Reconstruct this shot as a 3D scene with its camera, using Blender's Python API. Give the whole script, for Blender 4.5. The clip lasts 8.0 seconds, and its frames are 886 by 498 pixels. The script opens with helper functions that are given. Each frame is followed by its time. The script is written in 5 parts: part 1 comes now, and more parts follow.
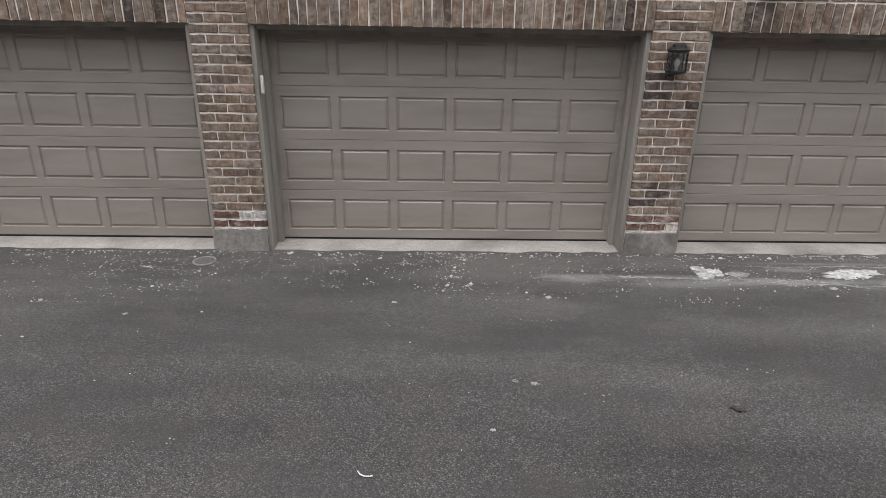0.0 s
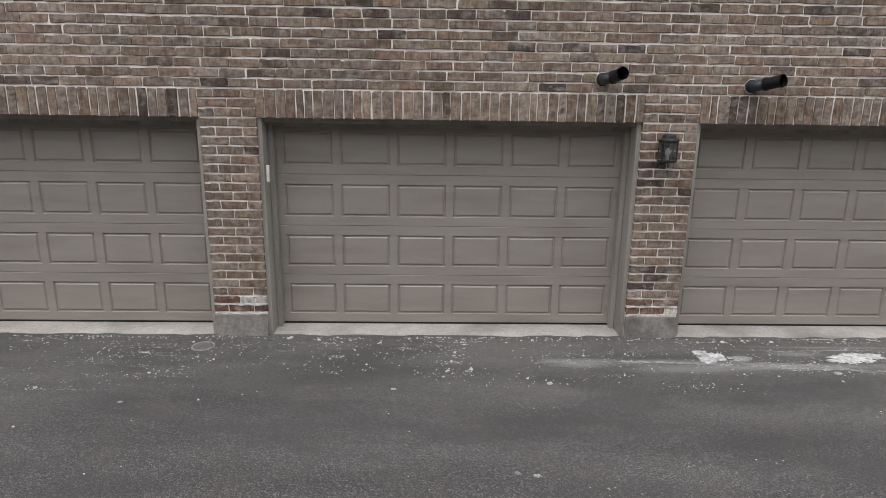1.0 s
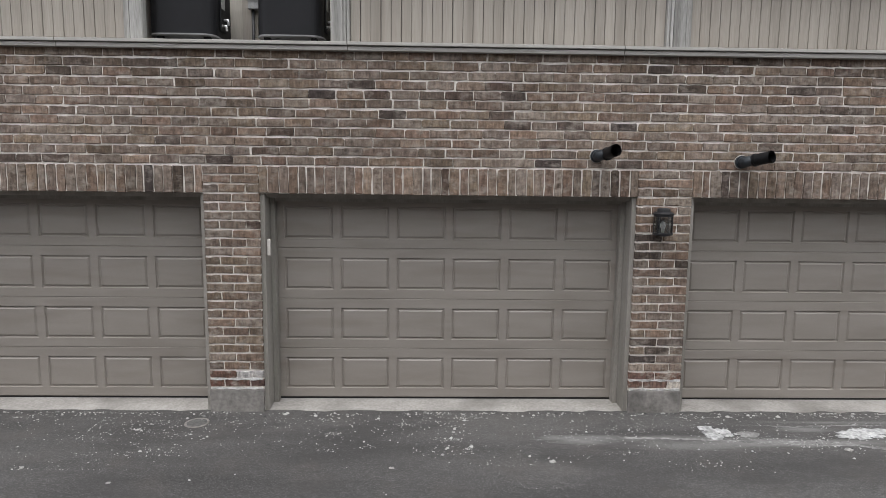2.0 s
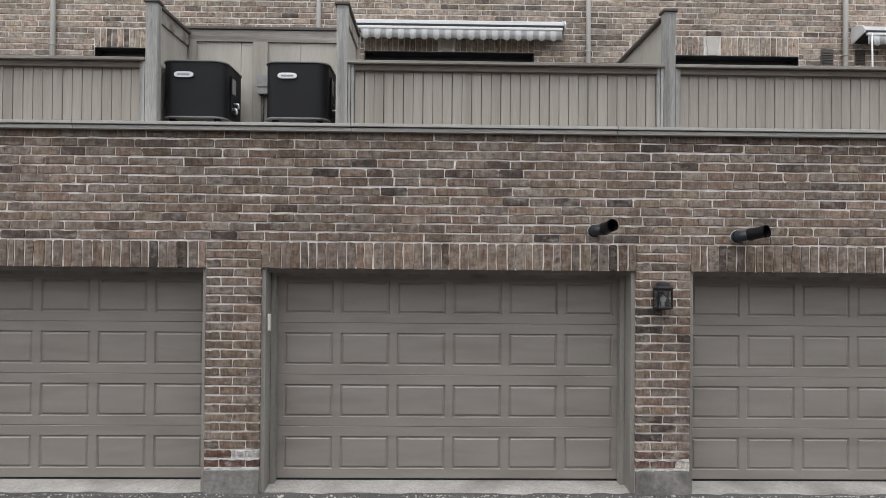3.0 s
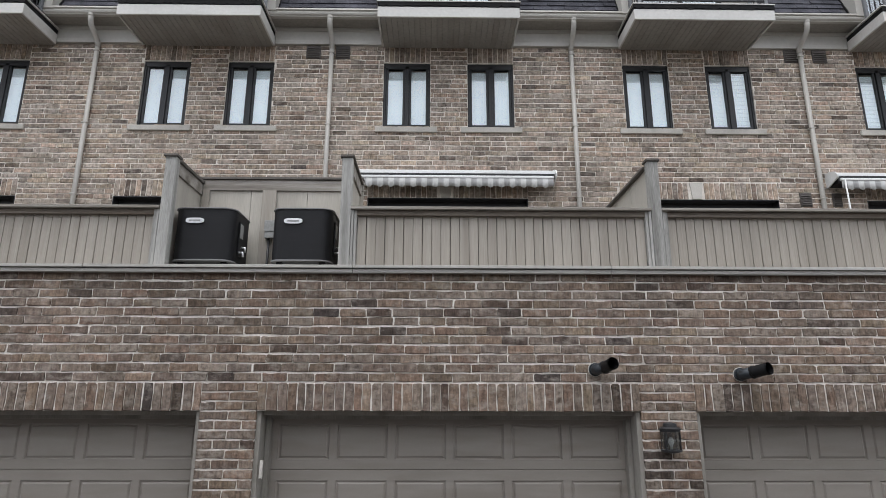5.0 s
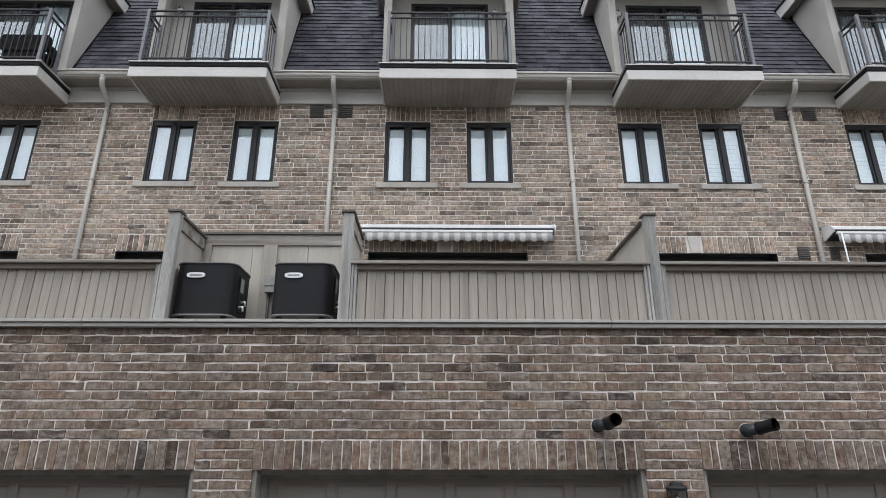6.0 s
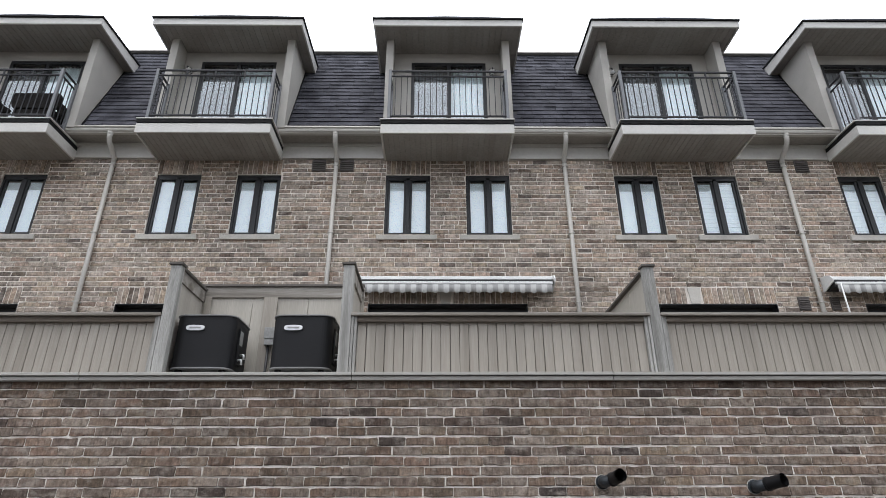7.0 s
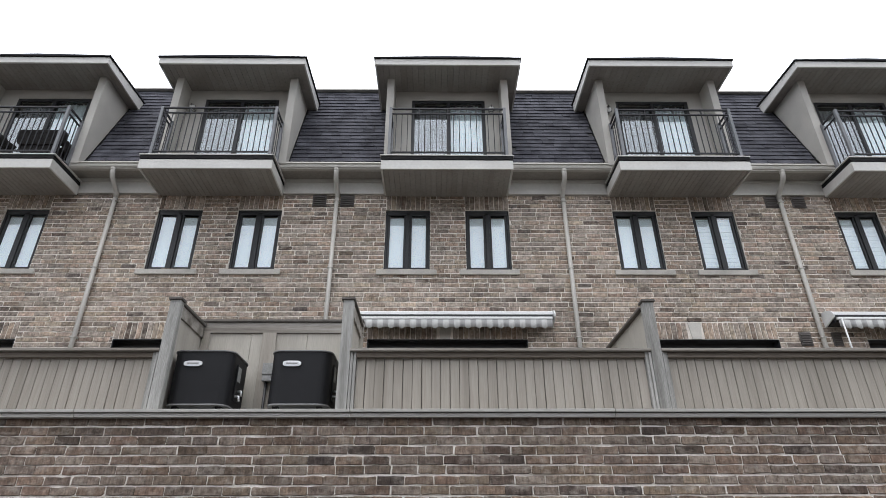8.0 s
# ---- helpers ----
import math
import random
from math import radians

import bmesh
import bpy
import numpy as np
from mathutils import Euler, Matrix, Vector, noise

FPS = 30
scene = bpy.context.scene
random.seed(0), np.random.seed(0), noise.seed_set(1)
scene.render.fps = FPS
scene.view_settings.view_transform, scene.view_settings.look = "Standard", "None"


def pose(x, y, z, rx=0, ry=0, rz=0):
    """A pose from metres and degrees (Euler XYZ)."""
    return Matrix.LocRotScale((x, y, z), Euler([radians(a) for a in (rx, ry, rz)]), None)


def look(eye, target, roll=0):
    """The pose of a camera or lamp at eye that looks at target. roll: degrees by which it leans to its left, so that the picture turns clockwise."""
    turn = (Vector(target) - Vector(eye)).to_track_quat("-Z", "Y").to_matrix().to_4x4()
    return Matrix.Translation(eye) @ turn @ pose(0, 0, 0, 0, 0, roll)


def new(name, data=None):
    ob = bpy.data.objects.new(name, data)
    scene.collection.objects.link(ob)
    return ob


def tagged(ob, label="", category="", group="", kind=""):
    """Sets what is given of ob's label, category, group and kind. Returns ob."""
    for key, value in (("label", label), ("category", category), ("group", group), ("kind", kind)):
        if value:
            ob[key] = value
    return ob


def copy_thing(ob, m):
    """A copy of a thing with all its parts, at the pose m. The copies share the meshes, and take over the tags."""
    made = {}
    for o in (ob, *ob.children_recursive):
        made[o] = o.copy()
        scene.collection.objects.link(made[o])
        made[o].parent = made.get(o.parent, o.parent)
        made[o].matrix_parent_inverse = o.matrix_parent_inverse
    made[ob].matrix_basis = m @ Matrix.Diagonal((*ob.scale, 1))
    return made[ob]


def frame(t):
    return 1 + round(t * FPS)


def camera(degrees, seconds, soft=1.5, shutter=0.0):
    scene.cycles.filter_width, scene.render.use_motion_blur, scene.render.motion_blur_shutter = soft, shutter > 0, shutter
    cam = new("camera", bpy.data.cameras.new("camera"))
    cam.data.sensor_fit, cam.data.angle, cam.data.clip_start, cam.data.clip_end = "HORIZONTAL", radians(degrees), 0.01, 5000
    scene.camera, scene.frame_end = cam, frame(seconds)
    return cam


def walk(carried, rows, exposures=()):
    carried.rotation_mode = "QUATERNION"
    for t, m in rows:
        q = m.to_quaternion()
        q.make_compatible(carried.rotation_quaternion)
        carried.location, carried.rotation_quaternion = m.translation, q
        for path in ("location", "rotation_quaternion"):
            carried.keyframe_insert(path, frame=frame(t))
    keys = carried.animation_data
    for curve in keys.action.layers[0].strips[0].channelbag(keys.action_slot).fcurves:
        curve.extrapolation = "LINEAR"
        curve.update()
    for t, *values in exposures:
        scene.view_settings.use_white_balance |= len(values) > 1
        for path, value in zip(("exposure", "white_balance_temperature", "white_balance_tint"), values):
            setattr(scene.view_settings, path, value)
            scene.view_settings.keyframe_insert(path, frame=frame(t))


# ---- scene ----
cam = camera(73.7, 8.0, soft=0.85)
PATH = [
    (0, (-0.191, -5.835, 2.37), (-0.145, -3.974, 1.641), 1.0),
    (0.5, (-0.185, -5.84, 2.39), (-0.141, -3.93, 1.797), 0.8),
    (1, (-0.189, -5.855, 2.433), (-0.146, -3.913, 1.958), 0.8),
    (1.5, (-0.196, -5.861, 2.469), (-0.149, -3.895, 2.108), 0.7),
    (3, (-0.158, -5.911, 2.43), (-0.128, -3.911, 2.451), 0.5),
    (3.5, (-0.157, -5.923, 2.422), (-0.127, -3.93, 2.58), 0.4),
    (4, (-0.152, -5.943, 2.418), (-0.124, -3.963, 2.698), 0.3),
    (4.5, (-0.147, -5.96, 2.418), (-0.121, -3.999, 2.809), 0.2),
    (6, (-0.131, -6.002, 2.405), (-0.11, -4.115, 3.067), -0.0),
    (6.5, (-0.133, -6.016, 2.4), (-0.112, -4.164, 3.153), -0.1),
    (7, (-0.132, -6.031, 2.396), (-0.111, -4.208, 3.22), -0.2),
    (7.5, (-0.133, -6.035, 2.398), (-0.112, -4.24, 3.28), -0.2),
    (8, (-0.133, -6.046, 2.396), (-0.111, -4.274, 3.325), -0.2),
]
# the camera's automatic exposure and white balance drift a little as it tilts up
TONE = [(0, -0.02, 6560, 12), (1.5, -0.01, 6480, 11), (3, -0.02, 6370, 10), (4.5, -0.02, 6330, 10), (6, 0.03, 6240, 10), (8, -0.02, 6280, 10)]
walk(cam, [(t, look(eye, target, roll)) for t, eye, target, roll in PATH], TONE)

# ---- world and light: a bright overcast day ----
world = bpy.data.worlds.new("sky")
scene.world = world
world.use_nodes = True
wn, wl = world.node_tree.nodes, world.node_tree.links
wn.clear()
sky = wn.new("ShaderNodeTexSky")
sky.sky_type, sky.sun_disc = "NISHITA", False
sky.sun_elevation, sky.sun_rotation = radians(70), radians(205)
sky_bg = wn.new("ShaderNodeBackground")
sky_bg.inputs["Strength"].default_value = 0.05
cloud = wn.new("ShaderNodeBackground")
cloud.inputs["Color"].default_value = (0.975, 0.975, 0.98, 1)
# an overcast dome: three times as bright overhead as at the horizon
dome, split, height = wn.new("ShaderNodeTexCoord"), wn.new("ShaderNodeSeparateXYZ"), wn.new("ShaderNodeMapRange")
height.inputs["To Min"].default_value, height.inputs["To Max"].default_value = 0.75, 2.25
wl.new(dome.outputs["Generated"], split.inputs[0])
wl.new(split.outputs["Z"], height.inputs["Value"])
wl.new(height.outputs[0], cloud.inputs["Strength"])
both = wn.new("ShaderNodeAddShader")
wout = wn.new("ShaderNodeOutputWorld")
wl.new(sky.outputs[0], sky_bg.inputs["Color"])
wl.new(sky_bg.outputs[0], both.inputs[0])
wl.new(cloud.outputs[0], both.inputs[1])
wl.new(both.outputs[0], wout.inputs["Surface"])
sun = new("sun", bpy.data.lights.new("sun", "SUN"))
sun.data.energy, sun.data.angle, sun.data.color = 1.4, radians(32), (1.0, 0.98, 0.95)
sun.matrix_world = look((-3, -6.5, 20), (0, 0, 0))

# ---- the plan, in metres ----
PITCH = 4.3          # from one house to the next
HALF_OPEN = 1.88     # half of a garage opening
LINTEL = 2.284       # underside of the lintels
SOLDIER = 2.556      # top of the soldier course
PARAPET = 3.645      # top of the garage brickwork
LANE = 0.05          # level of the asphalt
DOOR_Y = 0.32        # face of the garage doors
HOUSE = 3.55         # face of the house wall
BRICK, COURSE, JOINT, BED = 0.256, 0.092, 0.011, 0.016
rng = random.Random(5)


# ---- materials ----
def material(name, dark, light, rough=0.8, metal=0.0, grain=60.0, broad=2.0, bump=0.0, stretch=(1, 1, 1), stain=None,
             stain_amount=0.0, random_amount=0.0, bump_scale=0.0, spec=0.5):
    """Two scales of colour noise, a stain with a shape of its own, a spread from piece to piece, and a fine relief."""
    m = bpy.data.materials.new(name)
    m.use_nodes = True
    n, l = m.node_tree.nodes, m.node_tree.links
    bsdf = n["Principled BSDF"]
    geo = n.new("ShaderNodeNewGeometry")
    mp = n.new("ShaderNodeMapping")
    mp.inputs["Scale"].default_value = stretch
    l.new(geo.outputs["Position"], mp.inputs["Vector"])
    fine, wide = n.new("ShaderNodeTexNoise"), n.new("ShaderNodeTexNoise")
    fine.inputs["Scale"].default_value, fine.inputs["Detail"].default_value = grain, 4
    wide.inputs["Scale"].default_value, wide.inputs["Detail"].default_value = broad, 5
    l.new(mp.outputs[0], fine.inputs["Vector"])
    l.new(mp.outputs[0], wide.inputs["Vector"])
    add = n.new("ShaderNodeMath")
    add.operation = "ADD"
    l.new(fine.outputs["Fac"], add.inputs[0])
    l.new(wide.outputs["Fac"], add.inputs[1])
    last = add.outputs[0]
    if random_amount:
        info = n.new("ShaderNodeObjectInfo")
        s1 = n.new("ShaderNodeMath")
        s1.operation = "ADD"
        l.new(info.outputs["Random"], s1.inputs[0])
        l.new(geo.outputs["Random Per Island"], s1.inputs[1])
        s2 = n.new("ShaderNodeMath")
        s2.operation = "FRACT"
        l.new(s1.outputs[0], s2.inputs[0])
        s3 = n.new("ShaderNodeMath")
        s3.operation = "MULTIPLY_ADD"
        l.new(s2.outputs[0], s3.inputs[0])
        s3.inputs[1].default_value = random_amount
        s3.inputs[2].default_value = -random_amount / 2
        s4 = n.new("ShaderNodeMath")
        s4.operation = "ADD"
        l.new(last, s4.inputs[0])
        l.new(s3.outputs[0], s4.inputs[1])
        last = s4.outputs[0]
    ramp = n.new("ShaderNodeMapRange")
    ramp.inputs["From Min"].default_value, ramp.inputs["From Max"].default_value = 0.7, 1.3
    l.new(last, ramp.inputs["Value"])
    mix = n.new("ShaderNodeMix")
    mix.data_type = "RGBA"
    mix.inputs["A"].default_value, mix.inputs["B"].default_value = (*dark, 1), (*light, 1)
    l.new(ramp.outputs[0], mix.inputs["Factor"])
    colour = mix.outputs["Result"]
    if stain:
        sn = n.new("ShaderNodeTexNoise")
        sn.inputs["Scale"].default_value, sn.inputs["Detail"].default_value = broad * 0.7, 8
        off = n.new("ShaderNodeMapping")
        off.inputs["Location"].default_value = (7.3, 2.1, 5.5)
        l.new(mp.outputs[0], off.inputs["Vector"])
        l.new(off.outputs[0], sn.inputs["Vector"])
        sr = n.new("ShaderNodeMapRange")
        sr.inputs["From Min"].default_value, sr.inputs["From Max"].default_value = 0.5, 0.7
        sr.inputs["To Max"].default_value = stain_amount
        l.new(sn.outputs["Fac"], sr.inputs["Value"])
        sm = n.new("ShaderNodeMix")
        sm.data_type = "RGBA"
        sm.inputs["B"].default_value = (*stain, 1)
        l.new(colour, sm.inputs["A"])
        l.new(sr.outputs[0], sm.inputs["Factor"])
        colour = sm.outputs["Result"]
    l.new(colour, bsdf.inputs["Base Color"])
    bsdf.inputs["Roughness"].default_value, bsdf.inputs["Metallic"].default_value = rough, metal
    bsdf.inputs["Specular IOR Level"].default_value = spec
    if bump:
        b = n.new("ShaderNodeBump")
        b.inputs["Strength"].default_value, b.inputs["Distance"].default_value = bump, bump_scale or 0.004
        l.new(fine.outputs["Fac"], b.inputs["Height"])
        l.new(b.outputs[0], bsdf.inputs["Normal"])
    return m


def brick_material(name, colours, smear, mottle=(0.62, 1.42)):
    """Tumbled brick: a colour and a tint of its own for each brick, mottled, lightly combed, with pale mortar smears."""
    m = bpy.data.materials.new(name)
    m.use_nodes = True
    n, l = m.node_tree.nodes, m.node_tree.links
    bsdf = n["Principled BSDF"]
    geo, info = n.new("ShaderNodeNewGeometry"), n.new("ShaderNodeObjectInfo")

    def sum_of(op, a, b):
        q = n.new("ShaderNodeMath")
        q.operation = op
        l.new(a, q.inputs[0])
        if isinstance(b, float):
            q.inputs[1].default_value = b
        else:
            l.new(b, q.inputs[1])
        return q.outputs[0]

    def noise_at(scale, detail, stretch=(1, 1, 1), shift=(0, 0, 0), rough=0.5):
        mp, t = n.new("ShaderNodeMapping"), n.new("ShaderNodeTexNoise")
        mp.inputs["Scale"].default_value, mp.inputs["Location"].default_value = stretch, shift
        l.new(geo.outputs["Position"], mp.inputs["Vector"])
        l.new(mp.outputs[0], t.inputs["Vector"])
        t.inputs["Scale"].default_value, t.inputs["Detail"].default_value, t.inputs["Roughness"].default_value = scale, detail, rough
        return t.outputs["Fac"]

    def spread(value, a, b, c, d):
        q = n.new("ShaderNodeMapRange")
        for key, x in zip(("From Min", "From Max", "To Min", "To Max"), (a, b, c, d)):
            q.inputs[key].default_value = x
        l.new(value, q.inputs["Value"])
        return q.outputs[0]

    def ramp_of(value, stops):
        q = n.new("ShaderNodeValToRGB")
        el = q.color_ramp.elements
        el[0].position, el[0].color = 0.0, (*stops[0], 1)
        el[1].position, el[1].color = 1.0, (*stops[-1], 1)
        for k, c in enumerate(stops[1:-1], 1):
            el.new(k / (len(stops) - 1)).color = (*c, 1)
        l.new(value, q.inputs[0])
        return q.outputs["Color"]

    def blend(kind, a, b, factor=1.0):
        q = n.new("ShaderNodeMix")
        q.data_type, q.blend_type = "RGBA", kind
        l.new(a, q.inputs["A"])
        if isinstance(b, tuple):
            q.inputs["B"].default_value = (*b, 1)
        else:
            l.new(b, q.inputs["B"])
        if isinstance(factor, float):
            q.inputs["Factor"].default_value = factor
        else:
            l.new(factor, q.inputs["Factor"])
        return q.outputs["Result"]

    own = sum_of("FRACT", sum_of("ADD", info.outputs["Random"], geo.outputs["Random Per Island"]), 0.0)
    other = sum_of("FRACT", sum_of("MULTIPLY", own, 17.31), 0.0)
    colour = ramp_of(own, colours)
    colour = blend("MULTIPLY", colour, ramp_of(other, [(1.07, 0.98, 0.90), (0.98, 0.98, 1.0), (1.05, 1.01, 0.90), (1.11, 0.97, 0.90), (0.99, 0.98, 0.98), (1.03, 1.0, 0.95)]))
    lumps = noise_at(17, 6, (1, 1, 1.15), rough=0.62)
    comb = noise_at(46, 3, (1, 1, 0.2))
    speck = noise_at(150, 3)
    colour = blend("MULTIPLY", colour, spread(lumps, 0.32, 0.68, *mottle))
    colour = blend("MULTIPLY", colour, spread(comb, 0.32, 0.68, 0.70, 1.30))
    colour = blend("MULTIPLY", colour, spread(speck, 0.3, 0.7, 0.80, 1.20))
    # mortar dragged over the faces: thin films here and there, and a few bricks nearly covered
    film = spread(noise_at(9, 7, (0.8, 1, 1.3), (3.1, 0, 7.7), 0.65), 0.50, 0.70, 0.0, smear)
    covered = spread(other, 0.86, 0.98, 0.0, smear * 0.7)
    film = sum_of("MAXIMUM", film, sum_of("MULTIPLY", covered, spread(lumps, 0.38, 0.58, 0.0, 1.0)))
    colour = blend("MIX", colour, (0.42, 0.375, 0.325), film)
    colour = blend("MULTIPLY", colour, spread(noise_at(0.9, 4), 0.3, 0.7, 0.78, 1.17))
    l.new(colour, bsdf.inputs["Base Color"])
    bsdf.inputs["Roughness"].default_value = 0.92
    bsdf.inputs["Specular IOR Level"].default_value = 0.2
    b = n.new("ShaderNodeBump")
    b.inputs["Strength"].default_value, b.inputs["Distance"].default_value = 0.75, 0.007
    l.new(sum_of("ADD", lumps, comb), b.inputs["Height"])
    l.new(b.outputs[0], bsdf.inputs["Normal"])
    return m


def asphalt_material():
    m = bpy.data.materials.new("asphalt")
    m.use_nodes = True
    n, l = m.node_tree.nodes, m.node_tree.links
    bsdf = n["Principled BSDF"]
    geo = n.new("ShaderNodeNewGeometry")
    chips = n.new("ShaderNodeTexVoronoi")
    chips.inputs["Scale"].default_value = 150
    l.new(geo.outputs["Position"], chips.inputs["Vector"])
    cr = n.new("ShaderNodeSeparateColor")
    l.new(chips.outputs["Color"], cr.inputs[0])
    ramp = n.new("ShaderNodeValToRGB")
    el = ramp.color_ramp.elements
    el[0].position, el[0].color = 0.0, (0.030, 0.029, 0.0275, 1)
    el[1].position, el[1].color = 1.0, (0.165, 0.16, 0.155, 1)
    for p, c in ((0.5, 0.054), (0.84, 0.082)):
        e = el.new(p)
        e.color = (c, c * 0.97, c * 0.945, 1)
    l.new(cr.outputs[0], ramp.inputs[0])
    lane = n.new("ShaderNodeMapping")
    lane.inputs["Scale"].default_value = (0.22, 1.2, 1)
    l.new(geo.outputs["Position"], lane.inputs["Vector"])
    wide = n.new("ShaderNodeTexNoise")
    wide.inputs["Scale"].default_value, wide.inputs["Detail"].default_value = 1.3, 6
    l.new(lane.outputs[0], wide.inputs["Vector"])
    wr = n.new("ShaderNodeMapRange")
    wr.inputs["From Min"].default_value, wr.inputs["From Max"].default_value = 0.3, 0.7
    wr.inputs["To Min"].default_value, wr.inputs["To Max"].default_value = 0.66, 1.28
    l.new(wide.outputs["Fac"], wr.inputs["Value"])
    mul = n.new("ShaderNodeMix")
    mul.data_type, mul.blend_type = "RGBA", "MULTIPLY"
    mul.inputs["Factor"].default_value = 1
    l.new(ramp.outputs["Color"], mul.inputs["A"])
    l.new(wr.outputs[0], mul.inputs["B"])
    dust = n.new("ShaderNodeTexNoise")
    dust.inputs["Scale"].default_value, dust.inputs["Detail"].default_value = 2.2, 8
    l.new(geo.outputs["Position"], dust.inputs["Vector"])
    dr = n.new("ShaderNodeMapRange")
    dr.inputs["From Min"].default_value, dr.inputs["From Max"].default_value = 0.5, 0.75
    dr.inputs["To Max"].default_value = 0.35
    l.new(dust.outputs["Fac"], dr.inputs["Value"])
    brown = n.new("ShaderNodeMix")
    brown.data_type = "RGBA"
    brown.inputs["B"].default_value = (0.078, 0.066, 0.057, 1)
    l.new(mul.outputs["Result"], brown.inputs["A"])
    l.new(dr.outputs[0], brown.inputs["Factor"])
    # pale dust and dried salt trodden in along the garage fronts
    xyz, reach, film = n.new("ShaderNodeSeparateXYZ"), n.new("ShaderNodeMapRange"), n.new("ShaderNodeMath")
    reach.inputs["From Min"].default_value, reach.inputs["From Max"].default_value = -2.6, -0.4
    reach.inputs["To Max"].default_value = 0.55
    film.operation = "MULTIPLY"
    l.new(geo.outputs["Position"], xyz.inputs[0])
    l.new(xyz.outputs["Y"], reach.inputs["Value"])
    l.new(reach.outputs[0], film.inputs[0])
    l.new(wide.outputs["Fac"], film.inputs[1])
    dusty = n.new("ShaderNodeMix")
    dusty.data_type = "RGBA"
    dusty.inputs["B"].default_value = (0.165, 0.158, 0.15, 1)
    l.new(brown.outputs["Result"], dusty.inputs["A"])
    l.new(film.outputs[0], dusty.inputs["Factor"])
    # films of dried salt with blurred edges
    ragged = n.new("ShaderNodeTexNoise")
    ragged.inputs["Scale"].default_value, ragged.inputs["Detail"].default_value, ragged.inputs["Roughness"].default_value = 5.0, 8, 0.65
    l.new(lane.outputs[0], ragged.inputs["Vector"])
    fray = n.new("ShaderNodeMapRange")
    fray.inputs["From Min"].default_value, fray.inputs["From Max"].default_value = 0.3, 0.7
    fray.inputs["To Min"].default_value, fray.inputs["To Max"].default_value = -0.45, 0.45
    l.new(ragged.outputs["Fac"], fray.inputs["Value"])
    salted = dusty.outputs["Result"]
    for cx, cy, rx, ry, most in ((1.30, -0.64, 0.40, 0.11, 0.85), (2.05, -0.60, 0.95, 0.05, 0.42), (2.3, -0.74, 0.9, 0.16, 0.3), (3.6, -0.70, 1.3, 0.09, 0.5), (3.5, -0.42, 0.3, 0.06, 0.4), (4.6, -0.78, 0.7, 0.08, 0.5), (4.0, -0.25, 0.9, 0.04, 0.35)):
        place, span, gap, edge, mixed = n.new("ShaderNodeMapping"), n.new("ShaderNodeVectorMath"), n.new("ShaderNodeMath"), n.new("ShaderNodeMapRange"), n.new("ShaderNodeMix")
        place.inputs["Location"].default_value = (-cx / rx, -cy / ry, 0)
        place.inputs["Scale"].default_value = (1 / rx, 1 / ry, 0)
        span.operation, gap.operation = "LENGTH", "ADD"
        l.new(geo.outputs["Position"], place.inputs["Vector"])
        l.new(place.outputs[0], span.inputs[0])
        l.new(span.outputs["Value"], gap.inputs[0])
        l.new(fray.outputs[0], gap.inputs[1])
        edge.inputs["From Min"].default_value, edge.inputs["From Max"].default_value = 1.1, 0.2
        edge.inputs["To Max"].default_value = most
        l.new(gap.outputs[0], edge.inputs["Value"])
        mixed.data_type = "RGBA"
        mixed.inputs["B"].default_value = (0.31, 0.303, 0.292, 1)
        l.new(salted, mixed.inputs["A"])
        l.new(edge.outputs[0], mixed.inputs["Factor"])
        salted = mixed.outputs["Result"]
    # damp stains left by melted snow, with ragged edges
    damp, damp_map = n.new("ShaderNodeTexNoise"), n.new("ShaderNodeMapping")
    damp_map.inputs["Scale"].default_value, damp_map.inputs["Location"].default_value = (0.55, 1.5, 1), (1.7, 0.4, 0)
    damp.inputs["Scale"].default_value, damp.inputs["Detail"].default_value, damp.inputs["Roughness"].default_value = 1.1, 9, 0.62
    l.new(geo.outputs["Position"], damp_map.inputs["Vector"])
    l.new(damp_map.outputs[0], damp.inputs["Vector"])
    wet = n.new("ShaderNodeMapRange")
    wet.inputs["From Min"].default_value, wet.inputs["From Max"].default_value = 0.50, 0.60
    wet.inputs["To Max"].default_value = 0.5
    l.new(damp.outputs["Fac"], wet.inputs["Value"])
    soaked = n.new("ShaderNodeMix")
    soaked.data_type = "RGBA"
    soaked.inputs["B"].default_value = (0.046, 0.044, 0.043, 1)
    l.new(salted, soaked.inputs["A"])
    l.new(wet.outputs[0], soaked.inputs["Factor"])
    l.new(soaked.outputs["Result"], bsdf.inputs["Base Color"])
    bsdf.inputs["Roughness"].default_value = 0.85
    bsdf.inputs["Specular IOR Level"].default_value = 0.3
    b = n.new("ShaderNodeBump")
    b.inputs["Strength"].default_value, b.inputs["Distance"].default_value = 0.6, 0.005
    l.new(chips.outputs["Distance"], b.inputs["Height"])
    l.new(b.outputs[0], bsdf.inputs["Normal"])
    return m


